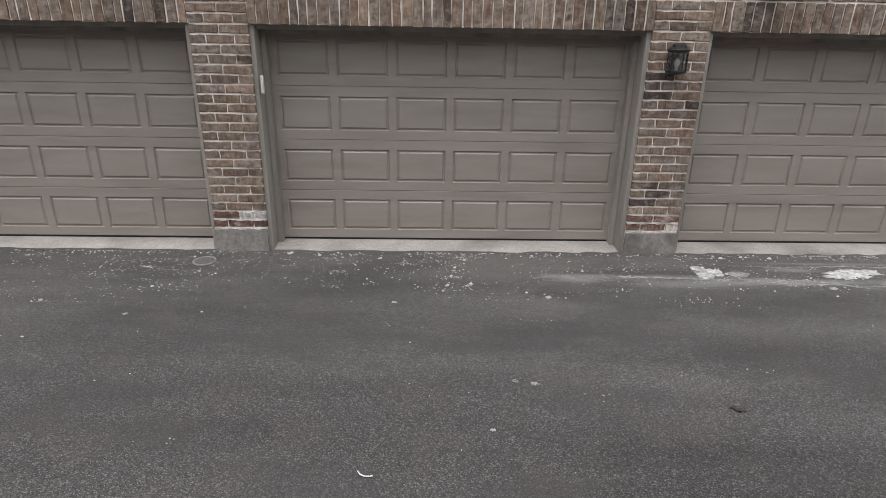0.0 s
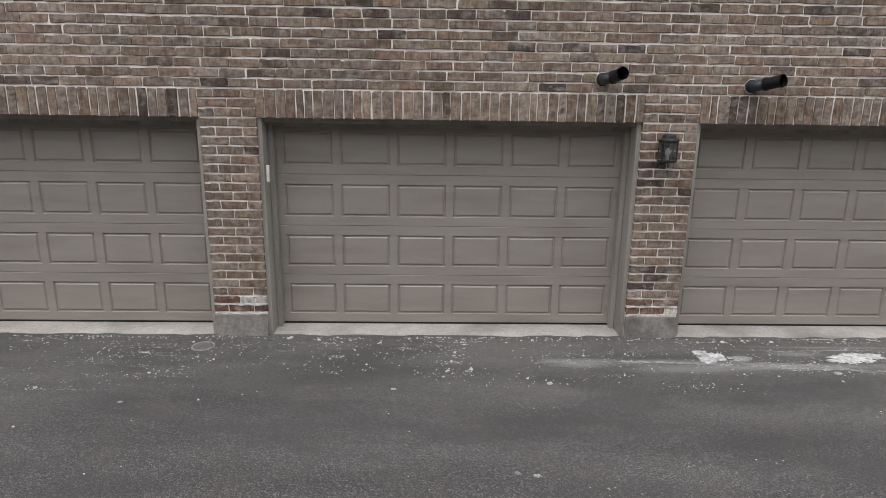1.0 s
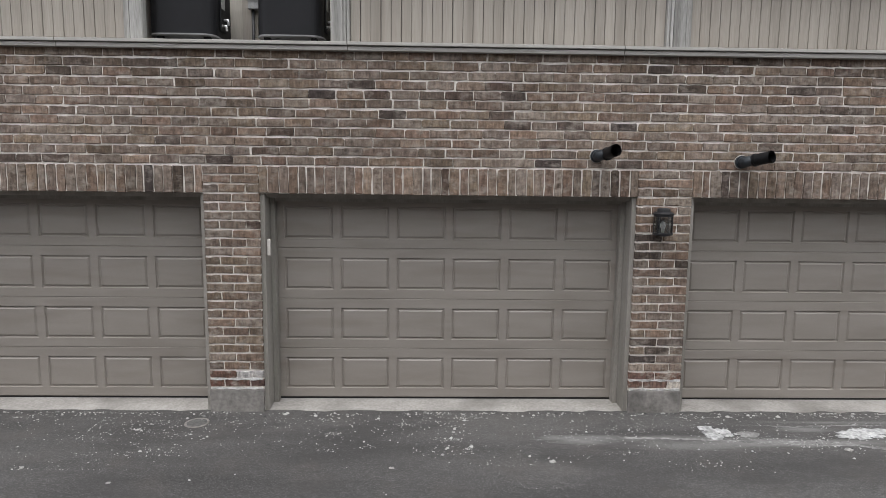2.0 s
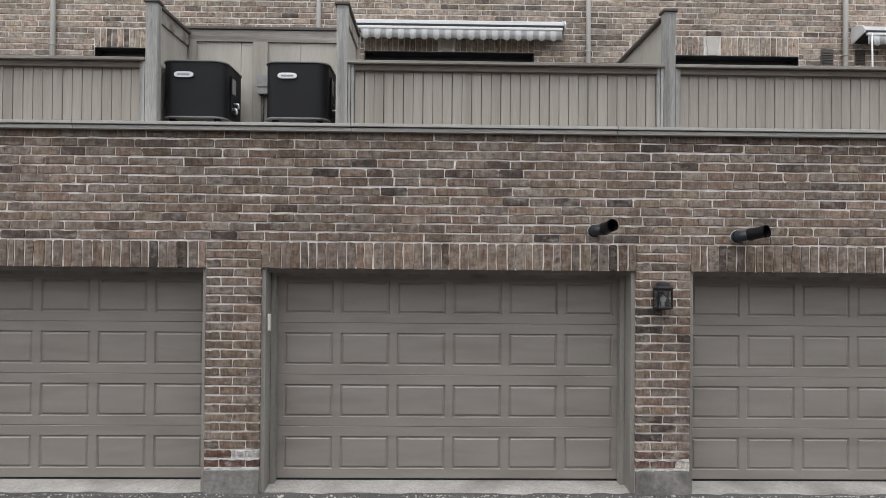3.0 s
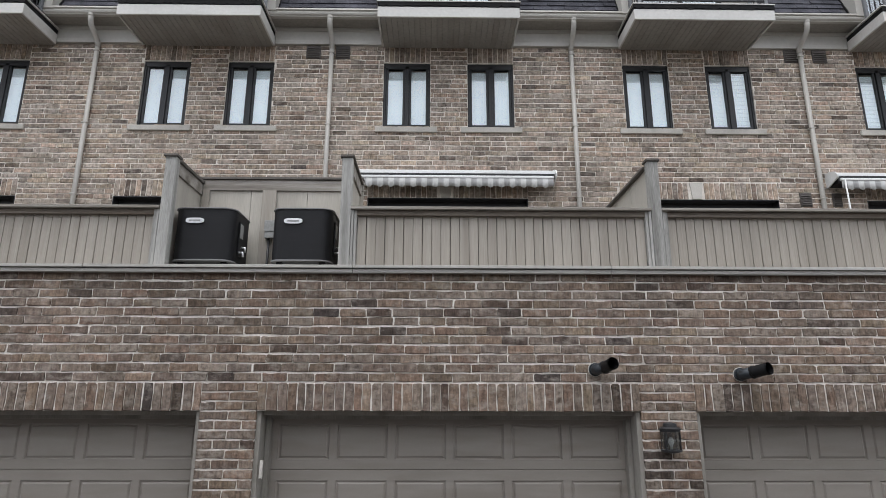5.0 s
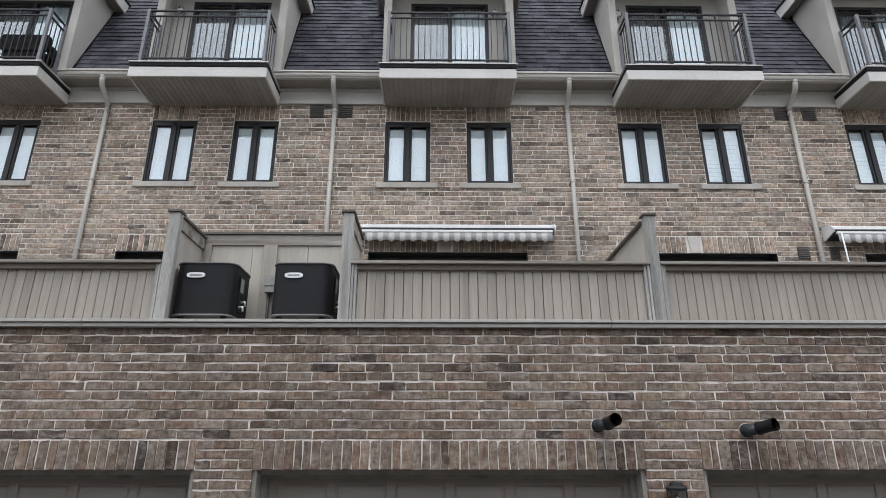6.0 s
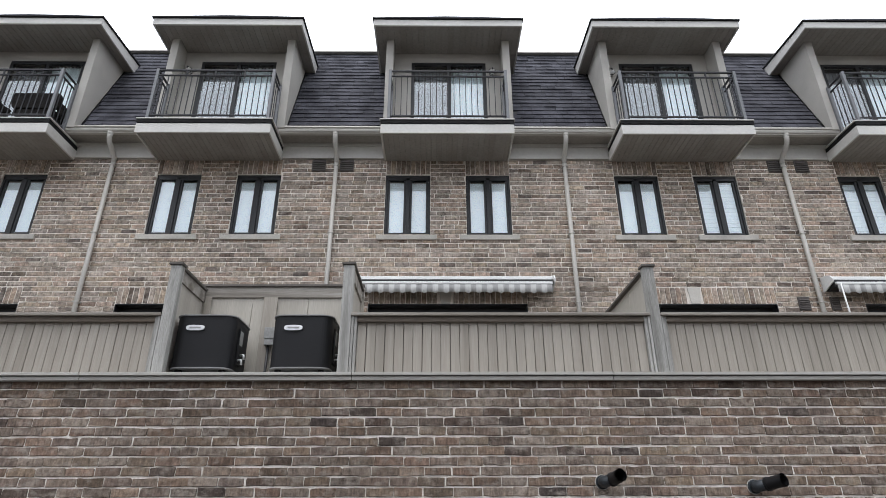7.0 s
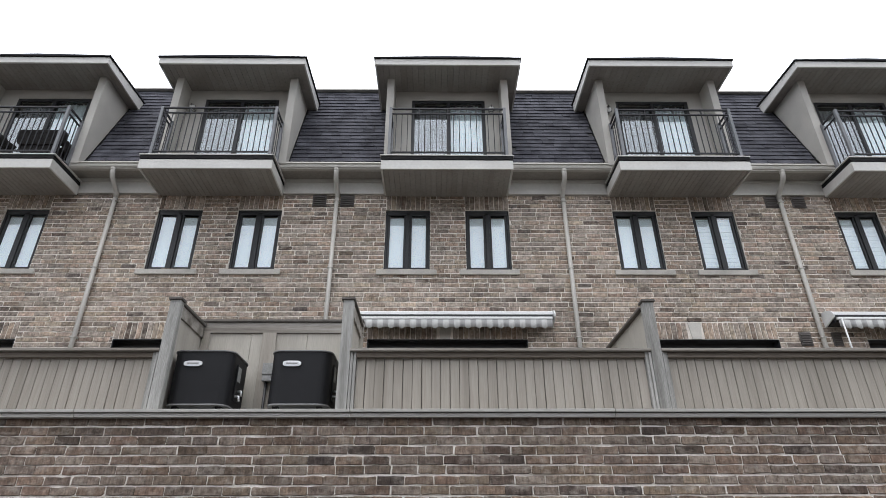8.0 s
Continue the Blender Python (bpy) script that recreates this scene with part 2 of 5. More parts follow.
def glass_material(name, tint):
    """Thin clear glazing: see-through, with the sheen of a sealed double pane."""
    m = bpy.data.materials.new(name)
    m.use_nodes = True
    n, l = m.node_tree.nodes, m.node_tree.links
    n.remove(n["Principled BSDF"])
    clear, gloss, mix, sheen = n.new("ShaderNodeBsdfTransparent"), n.new("ShaderNodeBsdfGlossy"), n.new("ShaderNodeMixShader"), n.new("ShaderNodeLayerWeight")
    clear.inputs["Color"].default_value = (*tint, 1)
    gloss.inputs["Color"].default_value, gloss.inputs["Roughness"].default_value = (0.95, 0.98, 1.0, 1), 0.02
    steep, share = n.new("ShaderNodeMath"), n.new("ShaderNodeMath")
    steep.operation, share.operation = "POWER", "MULTIPLY_ADD"
    steep.inputs[1].default_value, share.inputs[1].default_value, share.inputs[2].default_value = 4.0, 0.86, 0.115
    l.new(sheen.outputs["Facing"], steep.inputs[0])
    l.new(steep.outputs[0], share.inputs[0])
    l.new(share.outputs[0], mix.inputs[0])
    l.new(clear.outputs[0], mix.inputs[1])
    l.new(gloss.outputs[0], mix.inputs[2])
    l.new(mix.outputs[0], n["Material Output"].inputs["Surface"])
    return m


M_BRICK = brick_material("brown_brick", [(0.062, 0.05, 0.045), (0.135, 0.105, 0.084), (0.175, 0.138, 0.11), (0.20, 0.16, 0.128), (0.145, 0.11, 0.09), (0.225, 0.182, 0.148), (0.125, 0.098, 0.08), (0.18, 0.142, 0.116), (0.155, 0.122, 0.1)], 0.62)
M_PALE_BRICK = brick_material("salt_stained_brick", [(0.055, 0.036, 0.033), (0.12, 0.075, 0.06), (0.085, 0.055, 0.048), (0.15, 0.10, 0.08)], 1.0, (0.5, 1.8))
M_WHITE_BRICK = brick_material("lime_white_brick", [(0.42, 0.40, 0.385), (0.58, 0.56, 0.54)], 0.8, (0.45, 1.3))
M_HOUSE_BRICK = brick_material("buff_brown_brick", [(0.10, 0.082, 0.071), (0.25, 0.207, 0.172), (0.315, 0.265, 0.222), (0.375, 0.32, 0.272), (0.18, 0.148, 0.124), (0.385, 0.33, 0.281), (0.275, 0.227, 0.186), (0.35, 0.298, 0.252), (0.235, 0.195, 0.163), (0.325, 0.275, 0.232)], 0.6, (0.52, 1.5))
M_MORTAR = material("mortar", (0.66, 0.61, 0.555), (0.92, 0.87, 0.81), 0.95, grain=45, broad=5, bump=0.6, stain=(0.34, 0.295, 0.25), stain_amount=0.55)
M_HOUSE_MORTAR = material("house_mortar", (0.64, 0.59, 0.53), (0.90, 0.845, 0.775), 0.95, grain=45, broad=5, bump=0.6, stain=(0.28, 0.24, 0.205), stain_amount=0.6)
M_LIME = material("crumbled_lime_mortar", (0.45, 0.44, 0.42), (0.80, 0.79, 0.77), 0.95, grain=60, broad=14, bump=0.7, stain=(0.2, 0.18, 0.165), stain_amount=0.7)
M_DOOR = material("taupe_door_paint", (0.25, 0.225, 0.198), (0.31, 0.281, 0.25), 0.42, grain=120, broad=1.8, bump=0.05, stretch=(0.7, 1, 4), stain=(0.212, 0.187, 0.162), stain_amount=0.65)
M_TRIM = material("taupe_trim_paint", (0.225, 0.21, 0.185), (0.34, 0.32, 0.288), 0.55, grain=70, broad=3, bump=0.1, stretch=(2, 2, 0.3), stain=(0.12, 0.11, 0.095), stain_amount=0.5)
M_CONCRETE = material("concrete", (0.25, 0.235, 0.215), (0.40, 0.38, 0.355), 0.9, grain=40, broad=2.5, bump=0.35, stain=(0.16, 0.15, 0.135), stain_amount=0.75)
M_FOOTING = material("grey_footing", (0.16, 0.15, 0.138), (0.30, 0.282, 0.26), 0.92, grain=30, broad=5, bump=0.4, stain=(0.07, 0.065, 0.06), stain_amount=0.6)
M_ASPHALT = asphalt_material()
M_WOOD = material("weathered_wood", (0.20, 0.195, 0.18), (0.44, 0.43, 0.405), 0.85, grain=60, broad=3, bump=0.5, stretch=(3, 3, 0.16), stain=(0.085, 0.08, 0.07), stain_amount=0.75, random_amount=0.25)
M_BOARD = material("stained_fence_board", (0.285, 0.256, 0.218), (0.39, 0.356, 0.308), 0.8, grain=45, broad=2.5, bump=0.3, stretch=(3, 3, 0.1), stain=(0.15, 0.13, 0.105), stain_amount=0.5, random_amount=0.3)
M_SCREEN = material("taupe_screen_board", (0.39, 0.362, 0.312), (0.50, 0.467, 0.41), 0.8, grain=45, broad=2.0, bump=0.2, stretch=(2, 2, 0.15), stain=(0.24, 0.215, 0.18), stain_amount=0.4)
M_RAIL = material("weathered_rail", (0.085, 0.068, 0.052), (0.20, 0.17, 0.138), 0.85, grain=60, broad=3, bump=0.5, stretch=(0.12, 3, 3), stain=(0.12, 0.075, 0.042), stain_amount=0.7)
M_LEDGE = material("painted_ledge", (0.32, 0.308, 0.28), (0.47, 0.452, 0.42), 0.7, grain=50, broad=2.5, bump=0.3, stretch=(0.15, 2, 2), stain=(0.16, 0.15, 0.125), stain_amount=0.6)
M_RAIL_GREY = material("weathered_cap_rail", (0.20, 0.18, 0.155), (0.42, 0.39, 0.35), 0.85, grain=60, broad=3, bump=0.4, stretch=(0.12, 3, 3), stain=(0.10, 0.08, 0.06), stain_amount=0.7)
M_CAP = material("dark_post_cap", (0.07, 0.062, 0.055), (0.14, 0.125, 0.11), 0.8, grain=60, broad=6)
M_STUCCO = material("grey_stucco", (0.40, 0.38, 0.348), (0.49, 0.468, 0.43), 0.9, grain=130, broad=1.5, bump=0.3, stain=(0.29, 0.275, 0.25), stain_amount=0.4)
M_FASCIA = material("taupe_aluminium", (0.40, 0.38, 0.345), (0.46, 0.44, 0.405), 0.5, grain=20, broad=2, stain=(0.34, 0.32, 0.29), stain_amount=0.3)
M_BRIGHT = material("pale_fascia_paint", (0.49, 0.475, 0.45), (0.58, 0.565, 0.535), 0.5, grain=20, broad=2, stain=(0.44, 0.425, 0.40), stain_amount=0.35)
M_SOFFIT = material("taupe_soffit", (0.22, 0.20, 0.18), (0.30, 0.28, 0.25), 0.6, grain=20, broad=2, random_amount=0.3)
M_MEMBRANE = material("black_membrane", (0.008, 0.008, 0.009), (0.022, 0.021, 0.021), 0.85, grain=30, broad=6, spec=0.15)
M_IRON = material("dark_grey_railing", (0.018, 0.018, 0.021), (0.036, 0.036, 0.04), 0.5, grain=80, broad=5, spec=0.3)
M_VENT = material("brown_plastic_vent", (0.05, 0.042, 0.038), (0.085, 0.073, 0.066), 0.6, grain=60, broad=5)
M_POST = material("grey_railing_post", (0.13, 0.135, 0.145), (0.18, 0.185, 0.195), 0.5, grain=80, broad=5)
M_BLACK = material("black_frame", (0.007, 0.007, 0.008), (0.015, 0.015, 0.017), 0.5, grain=60, broad=4)
M_SHINGLE = material("charcoal_shingle", (0.024, 0.024, 0.030), (0.105, 0.105, 0.122), 0.95, grain=60, broad=2.5, bump=0.5, random_amount=0.19, spec=0.2)
M_AC = material("black_steel", (0.006, 0.006, 0.007), (0.011, 0.011, 0.013), 0.55, grain=60, broad=3, spec=0.3)
M_AC_RIM = material("grey_steel_rim", (0.15, 0.15, 0.15), (0.23, 0.23, 0.23), 0.45, grain=60, broad=3)
M_SILVER = material("silver_badge", (0.55, 0.55, 0.55), (0.75, 0.75, 0.75), 0.3, metal=0.6)
M_GREY = material("grey_metal", (0.22, 0.22, 0.21), (0.34, 0.34, 0.33), 0.5, grain=40, broad=5)
M_WHITE = material("white_paint", (0.70, 0.70, 0.69), (0.82, 0.82, 0.81), 0.5, grain=40, broad=3, stain=(0.55, 0.54, 0.52), stain_amount=0.3)
M_PIPE = material("black_plastic_pipe", (0.004, 0.004, 0.005), (0.009, 0.009, 0.010), 0.5, spec=0.3)
M_ELBOW = material("blue_grey_plastic", (0.014, 0.017, 0.02), (0.036, 0.043, 0.05), 0.4, grain=50, broad=8)
M_SALT = material("road_salt", (0.24, 0.24, 0.235), (0.62, 0.62, 0.61), 0.95, grain=40, broad=14, bump=0.5, stain=(0.12, 0.12, 0.118), stain_amount=0.8)
M_SALT_THIN = material("thin_salt_film", (0.12, 0.118, 0.113), (0.36, 0.353, 0.34), 0.95, grain=50, broad=7, bump=0.3, stain=(0.08, 0.078, 0.075), stain_amount=0.9)
M_CHIP = material("pale_chip", (0.16, 0.155, 0.145), (0.42, 0.41, 0.39), 0.9, grain=60, broad=30, bump=0.4, random_amount=0.4)
M_STONE = material("pale_grit", (0.07, 0.069, 0.066), (0.44, 0.43, 0.41), 0.9, grain=40, broad=8, random_amount=1.4)
M_SILL = material("stone_sill", (0.42, 0.39, 0.35), (0.56, 0.53, 0.485), 0.85, grain=60, broad=4, bump=0.2, stain=(0.22, 0.20, 0.175), stain_amount=0.4)
M_KEY = material("pale_keystone", (0.48, 0.45, 0.41), (0.60, 0.57, 0.52), 0.85, grain=60, broad=6, bump=0.2)
M_BLIND = material("white_blind", (0.76, 0.82, 0.855), (0.83, 0.885, 0.915), 0.8, grain=8, broad=1.2)
M_DRAPE = material("grey_drape", (0.15, 0.155, 0.17), (0.23, 0.237, 0.255), 0.85, grain=30, broad=3)
M_SKY_BLOCK = material("sky_block_brown", (0.13, 0.10, 0.085), (0.21, 0.165, 0.14), 0.9, grain=12, broad=1.5)
# near-black colour that carries the dimness of the unlit rooms
M_ROOM_SHADE = material("room_shade", (0.010, 0.010, 0.012), (0.03, 0.03, 0.032), 0.9)
M_GLASS = glass_material("window_glass", (0.98, 0.995, 0.995))
M_LAMP_GLASS = glass_material("lantern_glass", (0.86, 0.88, 0.88))
M_STRIPE_A = material("white_awning_cloth", (0.45, 0.445, 0.435), (0.54, 0.535, 0.52), 0.9, grain=90, broad=5)
M_STRIPE_B = material("grey_awning_cloth", (0.31, 0.305, 0.30), (0.39, 0.385, 0.375), 0.9, grain=90, broad=5)
M_WICKER = material("dark_wicker", (0.006, 0.005, 0.005), (0.028, 0.026, 0.025), 0.85, grain=55, broad=8, bump=0.8, spec=0.15)
M_LEAF = material("dead_leaf", (0.015, 0.012, 0.010), (0.05, 0.035, 0.025), 0.8)
M_BULB = material("frosted_bulb", (0.6, 0.6, 0.58), (0.75, 0.74, 0.72), 0.4)
M_COVER = material("worn_cast_iron", (0.06, 0.058, 0.056), (0.14, 0.135, 0.13), 0.7, grain=60, broad=18, bump=0.4)
M_DECK = material("terrace_deck", (0.15, 0.14, 0.125), (0.24, 0.225, 0.20), 0.9, grain=30, broad=2)
M_CHIMNEY = material("roof_felt", (0.05, 0.05, 0.052), (0.09, 0.09, 0.092), 0.95, grain=40, broad=2)


# ---- mesh helpers ----
def mesh_of(bm, mat, smooth=False):
    me = bpy.data.meshes.new("mesh")
    bm.normal_update()
    bm.to_mesh(me)
    bm.free()
    me.materials.append(mat)
    if smooth:
        for p in me.polygons:
            p.use_smooth = True
    return me


def part(name, bm, mat, parent, label="", smooth=False):
    ob = new(name, mesh_of(bm, mat, smooth) if isinstance(bm, bmesh.types.BMesh) else bm)
    ob.parent = parent
    return tagged(ob, label)


def empty(name, at=(0, 0, 0)):
    ob = new(name)
    ob.location = at
    return ob


def add_box(bm, x0, x1, y0, y1, z0, z1, bevel=0.0):
    r = bmesh.ops.create_cube(bm, size=1.0)
    vs = r["verts"]
    for v in vs:
        v.co = Vector((x0 + (v.co.x + 0.5) * (x1 - x0), y0 + (v.co.y + 0.5) * (y1 - y0), z0 + (v.co.z + 0.5) * (z1 - z0)))
    if bevel:
        edges = list({e for v in vs for e in v.link_edges})
        bmesh.ops.bevel(bm, geom=edges, offset=bevel, segments=2, profile=0.6, affect="EDGES")
    return bm


def box(x0, x1, y0, y1, z0, z1, bevel=0.0):
    return add_box(bmesh.new(), x0, x1, y0, y1, z0, z1, bevel)


def prism(outline, axis, a, b, bevel=0.0):
    """A solid from an outline: (y, z) points along axis x, (x, z) along y, (x, y) along z."""
    bm = bmesh.new()

    def at(p, w):
        return {"x": (w, p[0], p[1]), "y": (p[0], w, p[1]), "z": (p[0], p[1], w)}[axis]
    one = [bm.verts.new(at(p, a)) for p in outline]
    two = [bm.verts.new(at(p, b)) for p in outline]
    bm.faces.new(one)
    bm.faces.new(two[::-1])
    for i in range(len(outline)):
        j = (i + 1) % len(outline)
        bm.faces.new((one[j], one[i], two[i], two[j]))
    bmesh.ops.recalc_face_normals(bm, faces=bm.faces)
    if bevel:
        bmesh.ops.bevel(bm, geom=list(bm.edges), offset=bevel, segments=2, profile=0.6, affect="EDGES")
    return bm


def tube(points, radius, sides=12, bm=None, squash=(1, 1), closed=True):
    """A round or flattened pipe along points."""
    bm = bm or bmesh.new()
    rings = []
    pts = [Vector(p) for p in points]
    side = None
    for i, p in enumerate(pts):
        d = (pts[min(i + 1, len(pts) - 1)] - pts[max(i - 1, 0)]).normalized()
        if side is None:
            side = d.cross(Vector((0, 0, 1)) if abs(d.z) < 0.9 else Vector((0, 1, 0))).normalized()
        side = (side - d * side.dot(d)).normalized()
        up = d.cross(side)
        rings.append([bm.verts.new(p + side * math.cos(2 * math.pi * k / sides) * radius * squash[0] + up * math.sin(2 * math.pi * k / sides) * radius * squash[1]) for k in range(sides)])
    for a, b in zip(rings, rings[1:]):
        for k in range(sides):
            bm.faces.new((a[k], a[(k + 1) % sides], b[(k + 1) % sides], b[k]))
    if closed:
        bm.faces.new(rings[0][::-1])
        bm.faces.new(rings[-1])
    bmesh.ops.recalc_face_normals(bm, faces=bm.faces)
    return bm


def lathe(profile, sides=24):
    """A turned form round z from (radius, z) points."""
    bm = bmesh.new()
    rings = [[bm.verts.new((r * math.cos(2 * math.pi * k / sides), r * math.sin(2 * math.pi * k / sides), z)) for k in range(sides)] for r, z in profile]
    for a, b in zip(rings, rings[1:]):
        for k in range(sides):
            bm.faces.new((a[k], a[(k + 1) % sides], b[(k + 1) % sides], b[k]))
    bm.faces.new(rings[0][::-1])
    bm.faces.new(rings[-1])
    return bm


def structure(name, bm, mat, label, category="wall"):
    return tagged(new(name, mesh_of(bm, mat)), label, category, kind="structure")


# ---- bricks ----
def brick_shape(w, h, d, r, rough=0.004):
    """Vertices and faces of one tumbled brick whose face looks to -y, lower left at the origin."""
    j = lambda s: r.uniform(-s, s)  # noqa: E731
    m = min(w, h)
    cut = [m * r.choice((0.02, 0.03, 0.04, 0.05, 0.07, 0.17)) for _ in range(4)]
    cut2 = [c * r.uniform(0.8, 1.7) for c in cut]
    low, right = [(cut2[0], 0), (w - cut2[1], 0)], [(w, cut[1]), (w, h - cut[2])]
    high, left = [(w - cut2[2], h), (cut2[3], h)], [(0, h - cut[3]), (0, cut[0])]
    if w > h:
        low[1:1] = [(w * 0.34, j(0.003)), (w * 0.67, j(0.003))]
        high[1:1] = [(w * 0.66, h + j(0.003)), (w * 0.33, h + j(0.003))]
    else:
        right[1:1] = [(w + j(0.003), h * 0.35), (w + j(0.003), h * 0.68)]
        left[1:1] = [(j(0.003), h * 0.66), (j(0.003), h * 0.33)]
    out = [(x + j(rough), z + j(rough)) for x, z in low + right + high + left]
    k2, c, cx, cz = len(out), 0.0035, w / 2, h / 2
    ring = [(x, d, z) for x, z in out] + [(x, 0.006, z) for x, z in out]
    ring += [(x + (c if x < cx else -c), r.uniform(-0.003, 0.001), z + (c if z < cz else -c)) for x, z in out]
    fs = [(a + k, a + (k + 1) % k2, a + k2 + (k + 1) % k2, a + k2 + k) for a in (0, k2) for k in range(k2)]
    fs.append(tuple(range(2 * k2, 3 * k2)))
    return ring, fs


def raw_mesh(vs, fs, mat):
    me = bpy.data.meshes.new("mesh")
    me.from_pydata(vs, [], fs)
    me.materials.append(mat)
    me.update()
    return me


BRICK_MESHES = {}


def lay(places, mat, parent, most=300, depth=0.03, first=None):
    """Bricks as parts of a wall (x, y, z, width, height each); those past the limit are joined into one."""
    if first:
        places = sorted(places, key=first)
    for n, (x, y, z, w, h) in enumerate(places[:most]):
        key = (round(w, 3), round(h, 3), mat.name, n % 5)
        if key not in BRICK_MESHES:
            BRICK_MESHES[key] = raw_mesh(*brick_shape(w, h, depth, random.Random(n + 31)), mat)
        ob = new("brick", BRICK_MESHES[key])
        ob.parent = parent
        ob.location = (x + rng.uniform(-0.002, 0.002), y + rng.uniform(-0.003, 0.0), z + rng.uniform(-0.0015, 0.0015))
    rest = places[most:]
    if rest:
        vs, fs = [], []
        for x, y, z, w, h in rest:
            a, b = brick_shape(w, h, depth, rng)
            dy = rng.uniform(-0.003, 0.0)
            fs += [tuple(i + len(vs) for i in f) for f in b]
            vs += [(x + p[0], y + p[1] + dy, z + p[2]) for p in a]
        ob = new("brickwork", raw_mesh(vs, fs, mat))
        ob.parent = parent
        tagged(ob, kind="stuff")


def courses(x0, x1, z0, z1, y, skip=lambda x, z, w: False, course=COURSE, start=0, bed=BED):
    """Running bond over a stretch of wall."""
    out, row, z = [], start, z0
    while z + course <= z1 + 0.02:
        x = x0 - (0.0 if row % 2 else (BRICK + JOINT) / 2) - rng.uniform(0, 0.03)
        sag = rng.uniform(0, 6.28)
        while x < x1:
            size = BRICK + rng.choice((-0.02, -0.012, -0.004, 0, 0, 0.004, 0.012, 0.02))
            joint = JOINT + rng.choice((-0.005, -0.003, 0, 0, 0.003))
            a, b = max(x, x0), min(x + size, x1)
            if b - a > 0.03 and not skip(a, z, b - a):
                out.append((a, y, z + bed / 2 + 0.002 * math.sin(a * 1.7 + sag), round(b - a, 3), course - bed + rng.choice((-0.002, 0, 0.002))))
            x += size + joint
        row, z = row + 1, z + course
    return out


def bond(x0, x1, z0, z1, y, holes=(), course=COURSE, bed=BED):
    """Running bond cut round holes (x0, x1, z0, z1)."""
    out = []
    for x, yy, z, w, h in courses(x0, x1, z0, z1, y, course=course, bed=bed):
        pieces = [(x, x + w)]
        for a, b, c, d in holes:
            if c < z + h / 2 < d:
                pieces = [q for p0, p1 in pieces for q in ((p0, min(p1, a - 0.005)), (max(p0, b + 0.005), p1)) if q[1] - q[0] > 0.03]
        out += [(p0, yy, z, round(p1 - p0, 2), h) for p0, p1 in pieces]
    return out


def wall_core(x0, x1, y0, y1, z0, z1, holes=()):
    """A wall with thickness, with openings that go right through."""
    xs = sorted({x0, x1, *(h[0] for h in holes), *(h[1] for h in holes)})
    zs = sorted({z0, z1, *(h[2] for h in holes), *(h[3] for h in holes)})
    solid = [[not any(h[0] <= (a + b) / 2 <= h[1] and h[2] <= (c + d) / 2 <= h[3] for h in holes) for c, d in zip(zs, zs[1:])] for a, b in zip(xs, xs[1:])]
    bm = bmesh.new()
    seen = {}

    def v(*p):
        if p not in seen:
            seen[p] = bm.verts.new(p)
        return seen[p]

    def at(i, k):
        return 0 <= i < len(xs) - 1 and 0 <= k < len(zs) - 1 and solid[i][k]
    for i, (a, b) in enumerate(zip(xs, xs[1:])):
        for k, (c, d) in enumerate(zip(zs, zs[1:])):
            if not solid[i][k]:
                continue
            bm.faces.new((v(a, y0, c), v(b, y0, c), v(b, y0, d), v(a, y0, d)))
            bm.faces.new((v(a, y1, c), v(a, y1, d), v(b, y1, d), v(b, y1, c)))
            for (di, dk), q in {(-1, 0): ((a, c), (a, d)), (1, 0): ((b, d), (b, c)), (0, -1): ((b, c), (a, c)), (0, 1): ((a, d), (b, d))}.items():
                if not at(i + di, k + dk):
                    (px, pz), (qx, qz) = q
                    bm.faces.new((v(px, y0, pz), v(qx, y0, qz), v(qx, y1, qz), v(px, y1, pz)))
    bmesh.ops.recalc_face_normals(bm, faces=bm.faces)
    return bm


# ---- ground ----
bm = bmesh.new()
bmesh.ops.create_grid(bm, x_segments=2, y_segments=2, size=600, matrix=Matrix.Translation((0, 0, LANE)))
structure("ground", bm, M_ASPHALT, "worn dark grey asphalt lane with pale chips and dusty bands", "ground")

# ---- garage wall: mortar core with real openings, bricks laid on it ----
OPENINGS = [(k * PITCH - HALF_OPEN, k * PITCH + HALF_OPEN, -0.2, LINTEL) for k in (-2, -1, 0, 1, 2)]
wall_garage = structure("wall_garage", wall_core(-11, 11, 0.008, 0.42, -0.2, PARAPET + 0.03, OPENINGS), M_MORTAR,
                        "brown tumbled brick garage wall with pale smeared mortar")
PILLARS = [-1.5 * PITCH, -0.5 * PITCH, 0.5 * PITCH, 1.5 * PITCH]
PILLAR_W = PITCH - 2 * HALF_OPEN
for cx in PILLARS:
    bm = box(cx - PILLAR_W / 2 - 0.004, cx + PILLAR_W / 2 + 0.004, -0.012, 0.02, -0.05, 0.283, 0.006)
    part("footing", bm, M_FOOTING, wall_garage, "rough grey concrete pillar footing")

# ---- house wall ----
HOUSES = [(-2, -8.65), (-1, -4.29), (0, 0.0), (1, 4.3), (2, 8.55)]
DORMERS = [-8.2, -4.3, 0.0, 4.28, 8.48]
EAVE = 8.59
HOLES = []
for _, hx in HOUSES:
    HOLES += [(hx - 1.09, hx - 0.255, 6.998, 8.262), (hx + 0.41, hx + 1.235, 6.998, 8.262), (hx - 1.305, hx + 1.424, 3.72, 5.70)]
wall_house = structure("wall_house", wall_core(-13, 13, HOUSE + 0.006, HOUSE + 0.34, 0, 8.925, HOLES), M_HOUSE_MORTAR,
                       "buff and brown brick house wall with pale mortar")
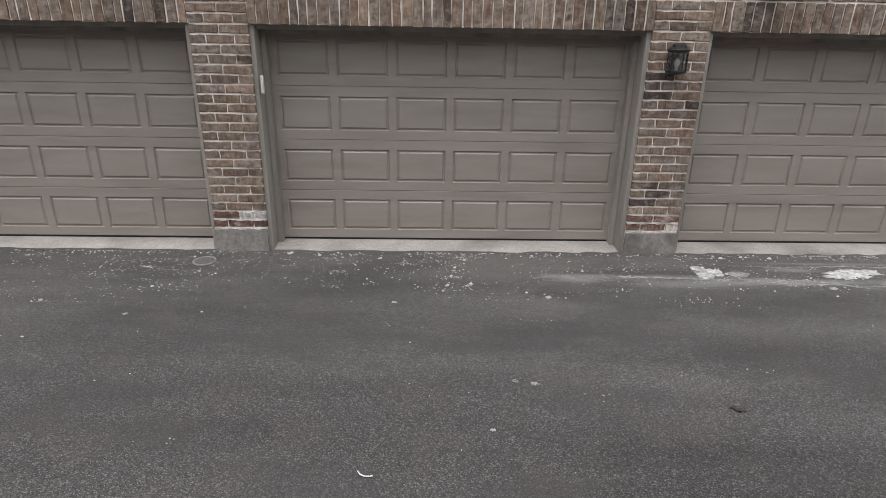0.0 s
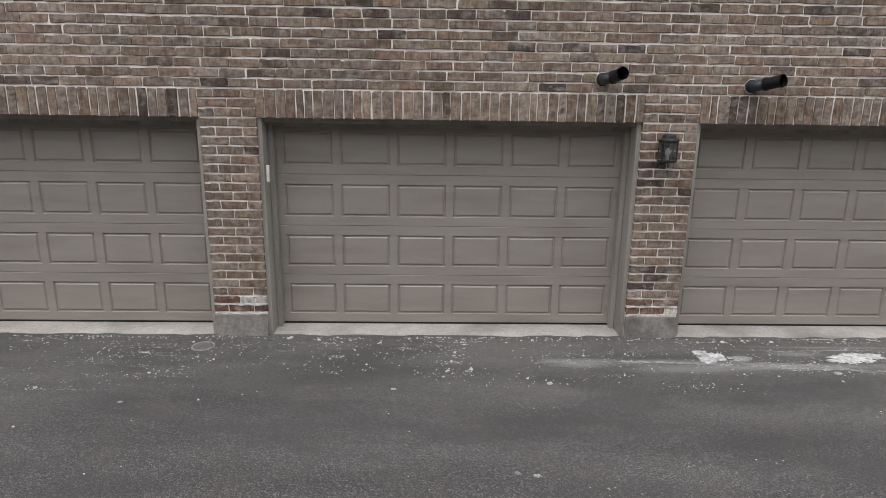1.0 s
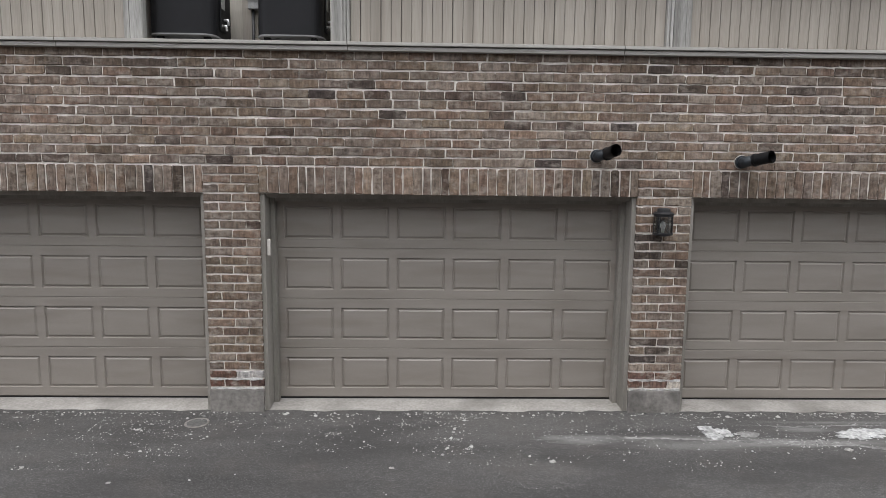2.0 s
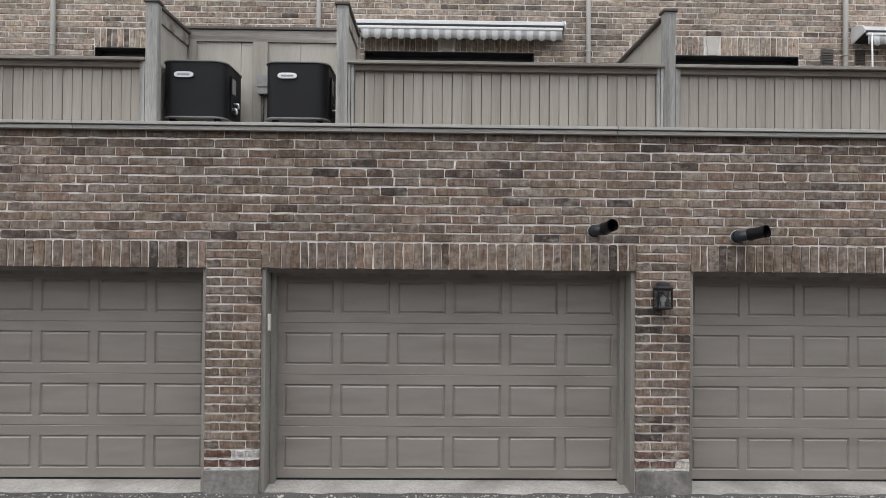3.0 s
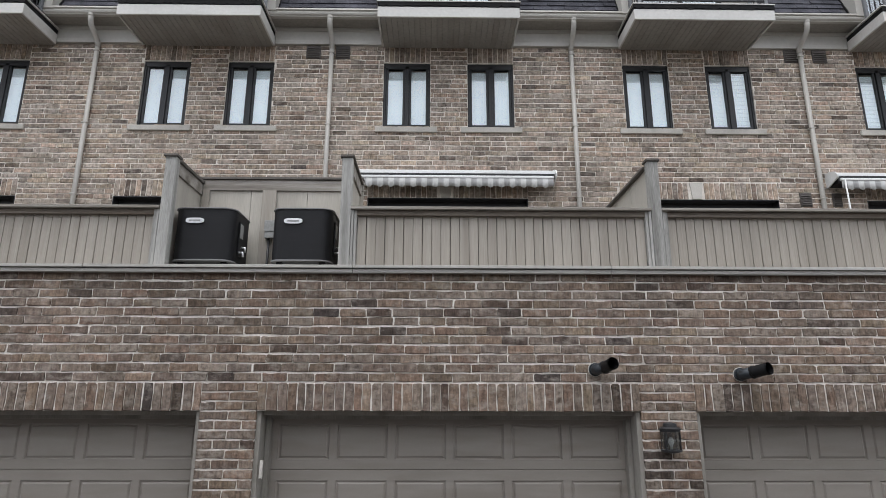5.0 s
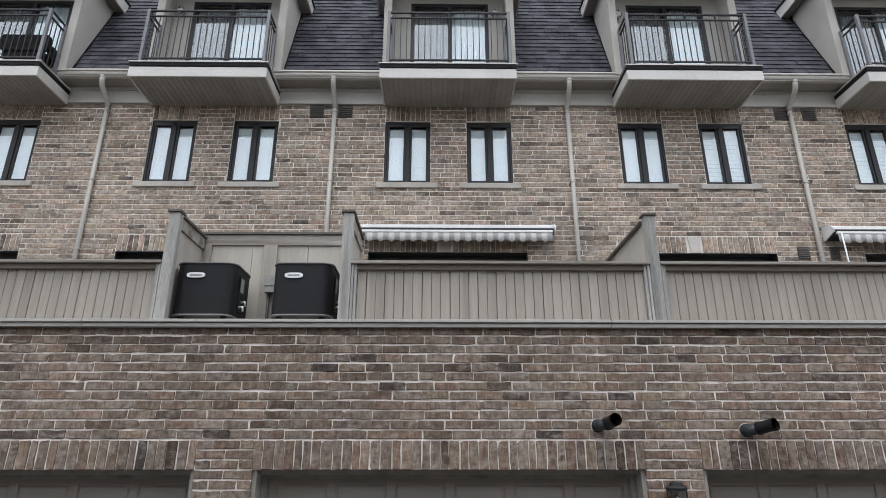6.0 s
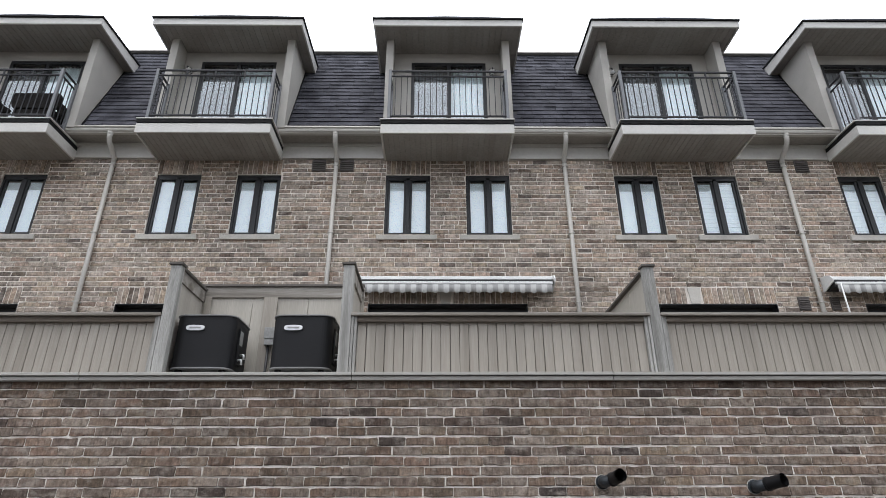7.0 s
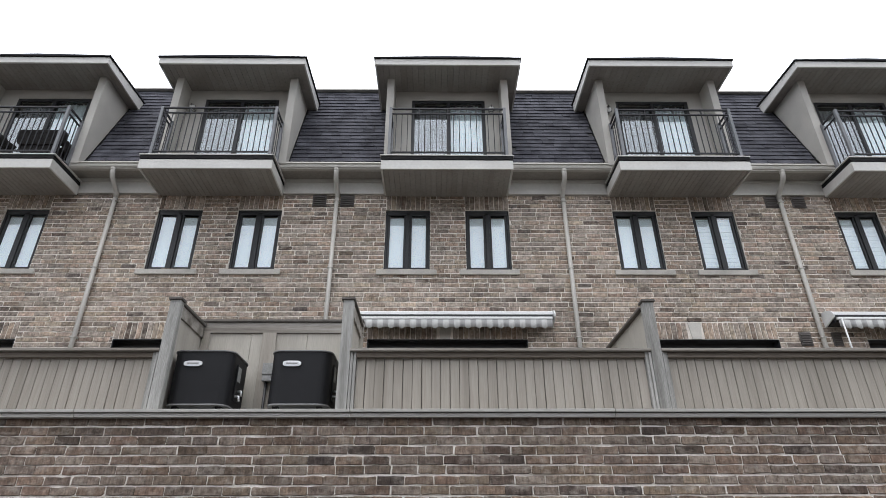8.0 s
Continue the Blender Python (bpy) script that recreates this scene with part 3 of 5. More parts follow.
structure("wall_side", box(-13.3, -13, 0.3, 9, -0.2, 9.1), M_MORTAR, "plain end wall of the row")
structure("wall_side", box(13, 13.3, 0.3, 9, -0.2, 9.1), M_MORTAR, "plain end wall of the row")
structure("wall_back", box(-13.3, 13.3, 9, 9.3, -0.2, 9.1), M_MORTAR, "plain rear wall of the row")
structure("floor_inside", box(-13, 13, HOUSE + 0.35, 9, 6.2, 6.35), M_ROOM_SHADE, "floor inside the houses, coloured near-black as room shade", "floor")
structure("wall_inside", box(-13, 13, 6.4, 6.5, 3.7, 9.0), M_ROOM_SHADE, "wall inside the houses, coloured near-black as room shade")
structure("terrace_deck", box(-13, 13, 0.425, HOUSE + 0.5, 3.5, 3.70), M_DECK, "flat grey terrace deck above the garages", "deck")

# unseen wall added behind the camera; it keeps low sky light off the doors
structure("wall_sky_block", box(-45, 45, -15.4, -15, -0.2, 7.5), M_SKY_BLOCK, "unseen plain brown wall added to block low sky light")

# ---- garage doors ----
COLS = [(-1.722 + 0.590 * k, -1.722 + 0.590 * k + 0.513) for k in range(6)]
SECTION = 0.541


def door_section(width, height):
    """One steel section with six pressed panels; its face lies in y = 0, lower edge in z = 0."""
    bm = bmesh.new()
    z0, z1 = 0.098, 0.441
    xs = [-width / 2] + [x for c in COLS for x in c] + [width / 2]
    zs = [0.007, z0, z1, height - 0.004]
    seen = {}

    def v(x, y, z):
        key = (round(x, 4), round(y, 4), round(z, 4))
        if key not in seen:
            seen[key] = bm.verts.new(key)
        return seen[key]

    def quad(a, b, c, d):
        bm.faces.new((v(*a), v(*b), v(*c), v(*d)))
    for i, (a, b) in enumerate(zip(xs, xs[1:])):
        for k, (c, d) in enumerate(zip(zs, zs[1:])):
            if k == 1 and i % 2 == 1:
                steps = [(0.0, 0.0), (0.009, 0.015), (0.018, 0.015), (0.034, 0.002)]
                for (s, p), (t, q) in zip(steps, steps[1:]):
                    one = [(a + s, p, c + s), (b - s, p, c + s), (b - s, p, d - s), (a + s, p, d - s)]
                    two = [(a + t, q, c + t), (b - t, q, c + t), (b - t, q, d - t), (a + t, q, d - t)]
                    for e in range(4):
                        f = (e + 1) % 4
                        quad(one[e], one[f], two[f], two[e])
                quad(*two)
            else:
                quad((a, 0, c), (b, 0, c), (b, 0, d), (a, 0, d))
    w = width / 2
    lo, hi = zs[0], zs[-1]
    quad((-w, 0.008, 0), (w, 0.008, 0), (w, 0, lo), (-w, 0, lo))
    quad((-w, 0, hi), (w, 0, hi), (w, 0.006, height), (-w, 0.006, height))
    quad((-w, 0.006, height), (w, 0.006, height), (w, 0.045, height), (-w, 0.045, height))
    quad((-w, 0.045, 0), (w, 0.045, 0), (w, 0.008, 0), (-w, 0.008, 0))
    quad((w, 0.045, 0), (-w, 0.045, 0), (-w, 0.045, height), (w, 0.045, height))
    return bm


section_mesh = mesh_of(door_section(3.69, SECTION), M_DOOR)
GARAGE_GROUP = "garage doors along the lane"


def garage_door():
    thing = empty("garage_door", (0, DOOR_Y, 0.065))
    for k in range(4):
        ob = part("section", section_mesh, M_DOOR, thing)
        ob.location = (0, 0, 0.020 + k * SECTION)
    part("bottom_seal", box(-1.83, 1.83, 0.012, 0.04, -0.001, 0.022, 0.003), M_BLACK, thing, "black rubber bottom seal")
    return tagged(thing, "closed taupe sectional garage door with pressed panels", "garage door", GARAGE_GROUP)


first_door = garage_door()
for k in (-2, -1, 1, 2):
    copy_thing(first_door, pose(k * PITCH, DOOR_Y, 0.065))


def door_frame(cx, n):
    """Painted jambs and head of one opening, with the weather stop."""
    thing = tagged(empty("garage_door_frame", (cx, 0, 0)), "taupe painted wooden frame round the garage door", "door frame", "garage door frames")
    for s in (-1, 1):
        a, b = sorted((s * HALF_OPEN, s * (HALF_OPEN - 0.045)))
        part("jamb", box(a, b, 0.034, 0.37, 0.005, LINTEL - 0.002, 0.004), M_TRIM, thing)
        a, b = sorted((s * (HALF_OPEN - 0.047), s * (HALF_OPEN - 0.095)))
        part("stop", box(a, b, 0.22, 0.315, 0.02, LINTEL - 0.05, 0.004), M_TRIM, thing)
    part("head", box(-HALF_OPEN + 0.047, HALF_OPEN - 0.047, 0.10, 0.37, LINTEL - 0.045, LINTEL - 0.002, 0.004), M_TRIM, thing)
    part("stop", box(-HALF_OPEN + 0.097, HALF_OPEN - 0.097, 0.22, 0.315, LINTEL - 0.085, LINTEL - 0.047, 0.004), M_TRIM, thing)
    return thing


def sill_slab(cx):
    bm = bmesh.new()
    r = random.Random(int(cx * 10) + 99)
    n, x0, x1 = 24, cx - HALF_OPEN + 0.004, cx + HALF_OPEN - 0.004
    rows = []
    for i in range(n + 1):
        x = x0 + (x1 - x0) * i / n
        y = -0.035 + r.uniform(-0.008, 0.006)
        rows.append([bm.verts.new(p) for p in ((x, 0.40, -0.05), (x, 0.40, 0.064), (x, y + 0.14, 0.062), (x, y + 0.02, 0.045 + r.uniform(-0.006, 0.004)), (x, y, -0.05))])
    for a, b in zip(rows, rows[1:]):
        for k in range(4):
            bm.faces.new((a[k], a[k + 1], b[k + 1], b[k]))
    bm.faces.new(rows[0])
    bm.faces.new(rows[-1][::-1])
    bmesh.ops.recalc_face_normals(bm, faces=bm.faces)
    return structure("threshold", bm, M_CONCRETE, "stained pale concrete threshold under the garage door", "threshold")


for n, k in enumerate((-2, -1, 0, 1, 2)):
    door_frame(k * PITCH, n)
    sill_slab(k * PITCH)

# keypad on the jamb of the middle door
keypad = tagged(empty("keypad", (-1.795, 0.0, 1.66)), "white plastic keypad screwed to the door jamb", "keypad")
part("case", box(-0.015, 0.015, 0.005, 0.034, 0.0, 0.17, 0.006), M_KEY, keypad)
part("flap", box(-0.012, 0.012, -0.003, 0.006, 0.01, 0.11, 0.004), M_KEY, keypad)


# ---- lantern on the pillar ----
def wall_lantern(at):
    thing = tagged(empty("wall_lantern", at), "round dark bronze wall lantern with clear glass on a pillar", "wall lamp")
    y = -0.105
    part("back_plate", box(-0.05, 0.05, -0.012, 0.0, -0.10, 0.09, 0.004), M_BLACK, thing)
    part("arm", tube([(0, -0.01, 0.075), (0, -0.05, 0.082), (0, -0.09, 0.082)], 0.012, 8), M_BLACK, thing, smooth=True)
    part("roof", lathe([(0.098, 0.062), (0.100, 0.074), (0.088, 0.084), (0.066, 0.094), (0.062, 0.118), (0.05, 0.128), (0.012, 0.133)], 28), M_BLACK, thing, "stepped dark metal roof").location = (0, y, 0)
    for z, r0 in ((0.046, 0.093), (-0.132, 0.096)):
        part("ring", lathe([(r0 - 0.012, z), (r0, z), (r0, z + 0.016), (r0 - 0.012, z + 0.016)], 28), M_BLACK, thing).location = (0, y, 0)
    glass = tube([(0, 0, -0.117), (0, 0, 0.046)], 0.083, 28, closed=False)
    tube([(0, 0, -0.117), (0, 0, 0.046)], 0.080, 28, glass, closed=False)
    ob = part("glass_cylinder", glass, M_LAMP_GLASS, thing, "clear glass cylinder", smooth=True)
    ob.location, ob.visible_shadow = (0, y, 0), False
    for a in (35, 145, 215, 325):
        x2, y2 = 0.087 * math.cos(radians(a)), y + 0.087 * math.sin(radians(a))
        part("cage_bar", box(x2 - 0.005, x2 + 0.005, y2 - 0.005, y2 + 0.005, -0.117, 0.047), M_BLACK, thing)
    part("base", lathe([(0.02, -0.150), (0.07, -0.142), (0.082, -0.133), (0.02, -0.1325)], 24), M_BLACK, thing).location = (0, y, 0)
    bulb = part("bulb", lathe([(0.014, -0.13), (0.016, -0.075), (0.026, -0.055), (0.027, -0.03), (0.014, -0.008), (0.003, 0.0)], 14), M_BULB, thing, "white candle bulb", smooth=True)
    bulb.location = (0, y, 0)
    return thing


wall_lantern((2.105, 0.0, 2.055))


# ---- vent pipes through the wall ----
def vent_pipe(x, z, turn):
    thing = tagged(empty("vent_pipe", (x, 0, z)), "black plastic exhaust pipe with a blue-grey elbow on the brick wall", "vent pipe", "exhaust pipes in the wall")
    part("sealant", tube([(0, 0.004, 0), (0, -0.008, 0)], 0.070, 18), M_KEY, thing, "pale ring of sealant")
    part("wall_collar", tube([(0, 0.0, 0), (0, -0.03, 0)], 0.064, 18), M_ELBOW, thing, smooth=False)
    part("elbow", tube([(0, -0.02, 0), (0, -0.07, 0.0), (0.012, -0.10, 0.004), (0.045, -0.125, 0.012), (0.075, -0.135, 0.018)], 0.052, 18), M_ELBOW, thing, "blue-grey plastic elbow", smooth=True)
    d = Vector((math.cos(turn), -math.sin(turn), 0.17)).normalized()
    o = Vector((0.065, -0.13, 0.016))
    bm = bmesh.new()
    tube([o, o + d * 0.02], 0.064, 20, bm)
    part("coupling", bm, M_PIPE, thing, smooth=False)
    # open pipe with a wall thickness
    bm = bmesh.new()
    tube([o + d * 0.01, o + d * 0.18], 0.057, 20, bm, closed=False)
    tube([o + d * 0.012, o + d * 0.18], 0.046, 20, bm, closed=False)
    part("pipe", bm, M_PIPE, thing, smooth=True)
    part("lip", tube([o + d * 0.16, o + d * 0.18], 0.061, 20, closed=False), M_PIPE, thing, smooth=True)
    return thing


vent_pipe(1.445, 2.685, radians(80))
vent_pipe(2.89, 2.642, radians(64))

# ---- ledge, fence and screens on the parapet ----
ledge = tagged(empty("parapet_ledge", (0, 0, 0)), "weathered grey painted timber ledge capping the brick wall", "ledge")
cuts = [-11, -6.6, -3.72, -0.99, 1.66, 4.6, 7.8, 11]
for a, b in zip(cuts, cuts[1:]):
    dz = rng.uniform(-0.003, 0.003)
    part("cap_board", box(a + 0.003, b - 0.003, -0.085, 0.41, 3.690 + dz, 3.722 + dz, 0.005), M_LEDGE, ledge)
    part("fascia_board", box(a + 0.003, b - 0.003, -0.062, 0.40, 3.646, 3.685, 0.004), M_LEDGE, ledge)

FENCE_Y = 0.14


def screen_post(x, top):
    thing = tagged(empty("fence_post", (x, FENCE_Y, 3.727)), "tall weathered square timber post with a dark cap", "post", "timber posts on the parapet")
    part("shaft", box(-0.058, 0.058, -0.058, 0.045, 0, top - 3.727, 0.008), M_WOOD, thing)
    part("cap", box(-0.076, 0.076, -0.078, 0.062, top - 3.727, top - 3.727 + 0.028, 0.006), M_CAP, thing, "dark weathered cap")
    return thing


screen_post(-3.035, 4.965)
screen_post(-1.112, 4.965)
screen_post(2.24, 4.945)

board_mesh = mesh_of(prism([(-0.0545, 0.0), (-0.051, -0.010), (0.051, -0.010), (0.0545, 0.0), (0.0545, 0.006), (-0.0545, 0.006)], "z", 0, 0.54), M_BOARD)


def board_fence(x0, x1):
    thing = tagged(empty("board_fence", (x0, FENCE_Y, 3.755)), "low stained timber fence of vertical boards with a capped rail", "fence", "low fence panels")
    w = x1 - x0
    part("top_cap", box(-0.005, w + 0.005, -0.075, 0.065, 0.617, 0.648, 0.005), M_RAIL_GREY, thing, "weathered grey cap rail")
    part("top_rail", box(0.061, w - 0.061, -0.035, 0.02, 0.556, 0.614, 0.004), M_RAIL, thing, "brown weathered rail")
    part("bottom_rail", box(0.061, w - 0.061, -0.035, 0.02, -0.027, 0.012, 0.004), M_RAIL, thing)
    for a, b, y0 in ((0.0, 0.026, -0.05), (0.030, 0.060, -0.036), (w - 0.026, w, -0.05), (w - 0.060, w - 0.030, -0.036)):
        part("side_stile", box(a, b, y0, 0.04, -0.027, 0.614, 0.004), M_WOOD, thing)
    n = max(1, round((w - 0.124) / 0.0998))
    step = (w - 0.124) / n
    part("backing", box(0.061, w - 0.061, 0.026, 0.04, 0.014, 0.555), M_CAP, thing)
    for k in range(n):
        ob = part("board", board_mesh, M_BOARD, thing)
        ob.location = (0.062 + (k + 0.5) * step + rng.uniform(-0.002, 0.002), 0.018 + rng.uniform(-0.003, 0.003), 0.004)
        ob.scale = (step / 0.1125, 1, 1.02)
    return thing


board_fence(-7.6, -3.10)
board_fence(-1.05, 2.178)
board_fence(2.302, 7.6)


def screen(name, a, b, top, label, rail=True):
    """A solid board screen between two plan points with a cap and a rail."""
    a, b = Vector((*a, 0)), Vector((*b, 0))
    d = b - a
    thing = tagged(empty(name, (a.x, a.y, 3.70)), label, "screen")
    thing.rotation_euler = (0, 0, math.atan2(d.y, d.x))
    w, h = d.length, top - 3.70
    part("cap", box(0, w, -0.06, 0.06, h - 0.03, h, 0.004), M_CAP, thing, "dark weathered cap rail")
    if rail:
        part("top_rail", box(0, w, -0.035, 0.035, h - 0.17, h - 0.033, 0.004), M_RAIL_GREY, thing)
    n = max(1, round(w / 0.6))
    for k in range(n):
        part("sheet", box(w * k / n + 0.003, w * (k + 1) / n - 0.003, -0.012, 0.012, 0.0, h - (0.172 if rail else 0.032)), M_SCREEN, thing)
    return thing


back = screen("screen", (-3.12, 1.0), (-1.04, 1.0), 5.06, "tall taupe timber screen behind the air conditioners")
part("stile", box(0.11, 0.19, -0.05, -0.0365, 0.0, 1.187, 0.003), M_BOARD, back)
part("stile", box(0.84, 1.01, -0.05, -0.0365, 0.0, 1.187, 0.003), M_BOARD, back)
screen("screen", (-3.06, 0.21), (-3.06, 0.985), 5.0, "taupe timber side screen beside an air conditioner")
screen("screen", (-1.1, 0.21), (-1.1, 0.985), 5.0, "taupe timber side screen beside an air conditioner")
screen("screen", (2.225, 0.21), (2.225, HOUSE - 0.01), 4.93, "taupe timber divider screen between two terraces", False)


# ---- air conditioners ----
def rounded(x0, x1, y0, y1, r, n=6):
    out = []
    for cx, cy, a in ((x1 - r, y1 - r, 0), (x0 + r, y1 - r, 90), (x0 + r, y0 + r, 180), (x1 - r, y0 + r, 270)):
        out += [(cx + r * math.cos(radians(a + 90 * k / n)), cy + r * math.sin(radians(a + 90 * k / n))) for k in range(n + 1)]
    return out


def air_conditioner(x, label):
    thing = tagged(empty("air_conditioner", (x, 0.22, 3.70)), label, "air conditioner", "air conditioners on the terrace")
    w, d = 0.665, 0.64
    part("base_pan", prism(rounded(0, w, 0, d, 0.130, 8), "z", 0.132, 0.146), M_AC_RIM, thing, "grey base pan")
    part("cabinet", prism(rounded(0.008, w - 0.008, 0.008, d - 0.008, 0.124, 8), "z", 0.146, 0.712), M_AC, thing)
    for k in range(28):
        z = 0.16 + k * 0.0197
        part("louvre", prism(rounded(0.0072, w - 0.0072, 0.0072, d - 0.0072, 0.125, 8), "z", z, z + 0.012), M_AC, thing)
    part("lid", prism(rounded(-0.006, w + 0.006, -0.006, d + 0.006, 0.135, 8), "z", 0.712, 0.727, 0.005), M_AC_RIM, thing, "grey rounded lid")
    part("fan_grille", lathe([(0.22, 0.728), (0.22, 0.752), (0.05, 0.772), (0.01, 0.772)], 28), M_AC, thing).location = (w / 2, d / 2, 0)
    badge = part("badge", prism([(0.1 * abs(math.cos(a)) ** 0.6 * (1 if math.cos(a) > 0 else -1), 0.031 * abs(math.sin(a)) ** 0.7 * (1 if math.sin(a) > 0 else -1)) for a in [2 * math.pi * k / 28 for k in range(28)]], "y", -0.010, 0.004, 0.002), M_SILVER, thing, "silver oval badge")
    badge.location = (0.245, 0, 0.575)
    mark = part("badge_mark", box(-0.062, 0.062, -0.0145, -0.0105, -0.008, 0.008), M_GREY, thing, "grey bar on the badge")
    mark.location = (0.245, 0, 0.575)
    part("valve_panel", box(w - 0.004, w + 0.008, 0.19, 0.33, 0.22, 0.62, 0.003), M_AC, thing, "black service panel")
    for z, y in ((0.27, 0.22), (0.34, 0.28)):
        part("valve", tube([(w + 0.006, y, z), (w + 0.05, y, z), (w + 0.055, y, z - 0.05)], 0.014, 8), M_SILVER, thing, "bright metal service valve", smooth=True)
    part("rating_plate", box(w + 0.0085, w + 0.0115, 0.21, 0.31, 0.44, 0.60), M_GREY, thing, "pale rating plate")
    for fx in (0.1, w - 0.1):
        for fy in (0.1, d - 0.1):
            part("foot", box(fx - 0.03, fx + 0.03, fy - 0.03, fy + 0.03, 0.0, 0.132), M_AC, thing)
    return thing


air_conditioner(-3.005, "black air conditioner with a silver oval badge beside a side screen")
air_conditioner(-1.94, "black air conditioner with a silver oval badge beside a tall post")
switch = tagged(empty("disconnect_box", (-2.13, 0.948, 4.28)), "grey electrical disconnect box with conduit on the screen", "switch box")
part("box", box(-0.065, 0.065, -0.08, 0.0, -0.02, 0.19, 0.006), M_GREY, switch)
part("cover", box(-0.07, 0.07, -0.09, -0.081, 0.06, 0.195, 0.004), M_GREY, switch)
part("conduit", tube([(-0.02, -0.04, -0.02), (-0.02, -0.04, -0.45), (-0.05, -0.08, -0.62), (-0.10, -0.16, -0.70)], 0.016, 8), M_BLACK, switch, "black conduit", smooth=True)

# ---- house windows ----


def house_window(x0, x1, blind, n):
    """Black casement pair in a deep reveal, with its stone sill."""
    z0, z1, y = 6.998, 8.262, HOUSE + 0.035
    w = tagged(empty("window_%d" % n, (x0, y, z0)), "black framed double casement window over a stone sill", "window", "upper windows of the houses", "structure")
    W, H = x1 - x0, z1 - z0
    for a, b, c, d in ((0, W, 0, 0.035), (0, W, H - 0.045, H), (0.001, W - 0.001, H - 0.10, H - 0.047), (0, 0.04, 0.036, H - 0.046), (W - 0.04, W, 0.036, H - 0.046), (W / 2 - 0.035, W / 2 + 0.035, 0.036, H - 0.046)):
        part("frame_bar", box(a, b, 0.0, 0.08, c, d, 0.005), M_BLACK, w)
    for a, b in ((0.042, W / 2 - 0.037), (W / 2 + 0.037, W - 0.042)):
        s = 0.038
        for p, q, c, d in ((a, b, 0.038, 0.038 + s), (a, b, H - 0.048 - s, H - 0.048), (a, a + s, 0.039 + s, H - 0.05 - s), (b - s, b, 0.039 + s, H - 0.05 - s)):
            part("sash_bar", box(p, q, 0.018, 0.065, c, d, 0.004), M_BLACK, w)
        part("pane", box(a + s, b - s, 0.038, 0.043, 0.038 + s, H - 0.048 - s), M_GLASS, w).visible_shadow = False
        if blind:
            sl = mesh_of(box(a + 0.01, b - 0.01, 0.0, 0.012, 0.0, 0.036), M_BLIND)
            for k in range(27):
                ob = part("blind_slat", sl, M_BLIND, w)
                ob.location = (0, 0.066 + 0.006 * (k % 2), 0.06 + k * 0.0395)
        else:
            part("roller_blind", box(a + 0.005, b - 0.005, 0.068, 0.073, 0.05, H - 0.13), M_BLIND, w, "white lowered blind")
    part("sill", prism([(-0.075, -0.10), (-0.08, -0.008), (-0.01, -0.002), (0.07, -0.002), (0.07, -0.10)], "x", -0.125, W + 0.125, 0.006), M_SILL, w, "pale stone sill")
    return w


n = 0
for k, hx in HOUSES:
    for a, b in ((hx - 1.09, hx - 0.255), (hx + 0.41, hx + 1.235)):
        n += 1
        house_window(a, b, (k == 1 and a > hx) or k == 2, n)

# ---- terrace doors, deep in shade behind the fence ----
for k, hx in HOUSES:
    d = tagged(empty("terrace_door", (hx - 1.305, HOUSE + 0.2, 3.70)), "dark framed sliding glass terrace door in the brick wall", "door", "terrace doors", "structure")
    W, H = 2.729, 1.998
    for a, b, c, e in ((0, W, H - 0.09, H), (0, W, 0, 0.05), (0, 0.06, 0.052, H - 0.092), (W - 0.06, W, 0.052, H - 0.092), (W / 2 - 0.05, W / 2 + 0.05, 0.052, H - 0.092)):
        part("frame_bar", box(a, b, 0, 0.1, c, e, 0.005), M_BLACK, d)
    for a, b in ((0.062, W / 2 - 0.052), (W / 2 + 0.052, W - 0.062)):
        part("pane", box(a, b, 0.05, 0.056, 0.054, H - 0.094), M_GLASS, d)
    # black plates put the recess's shade on its underside and sides
    part("reveal_shade_plate", box(hx - 1.30, hx + 1.42, HOUSE + 0.004, HOUSE + 0.335, 5.688, 5.699), M_BLACK, wall_house, "black plate added under the lintel as its shade")
    for a in (hx - 1.304, hx + 1.413):
        part("reveal_shade_plate", box(a, a + 0.010, HOUSE + 0.004, HOUSE + 0.335, 3.75, 5.687), M_BLACK, wall_house)
    key = part("keystone", prism([(-0.08, 0.0), (0.08, 0.0), (0.115, 0.30), (-0.115, 0.30)], "y", -0.012, 0.05, 0.005), M_KEY, wall_house, "pale tapered keystone")
    key.location = (hx + 0.02, HOUSE, 5.70)


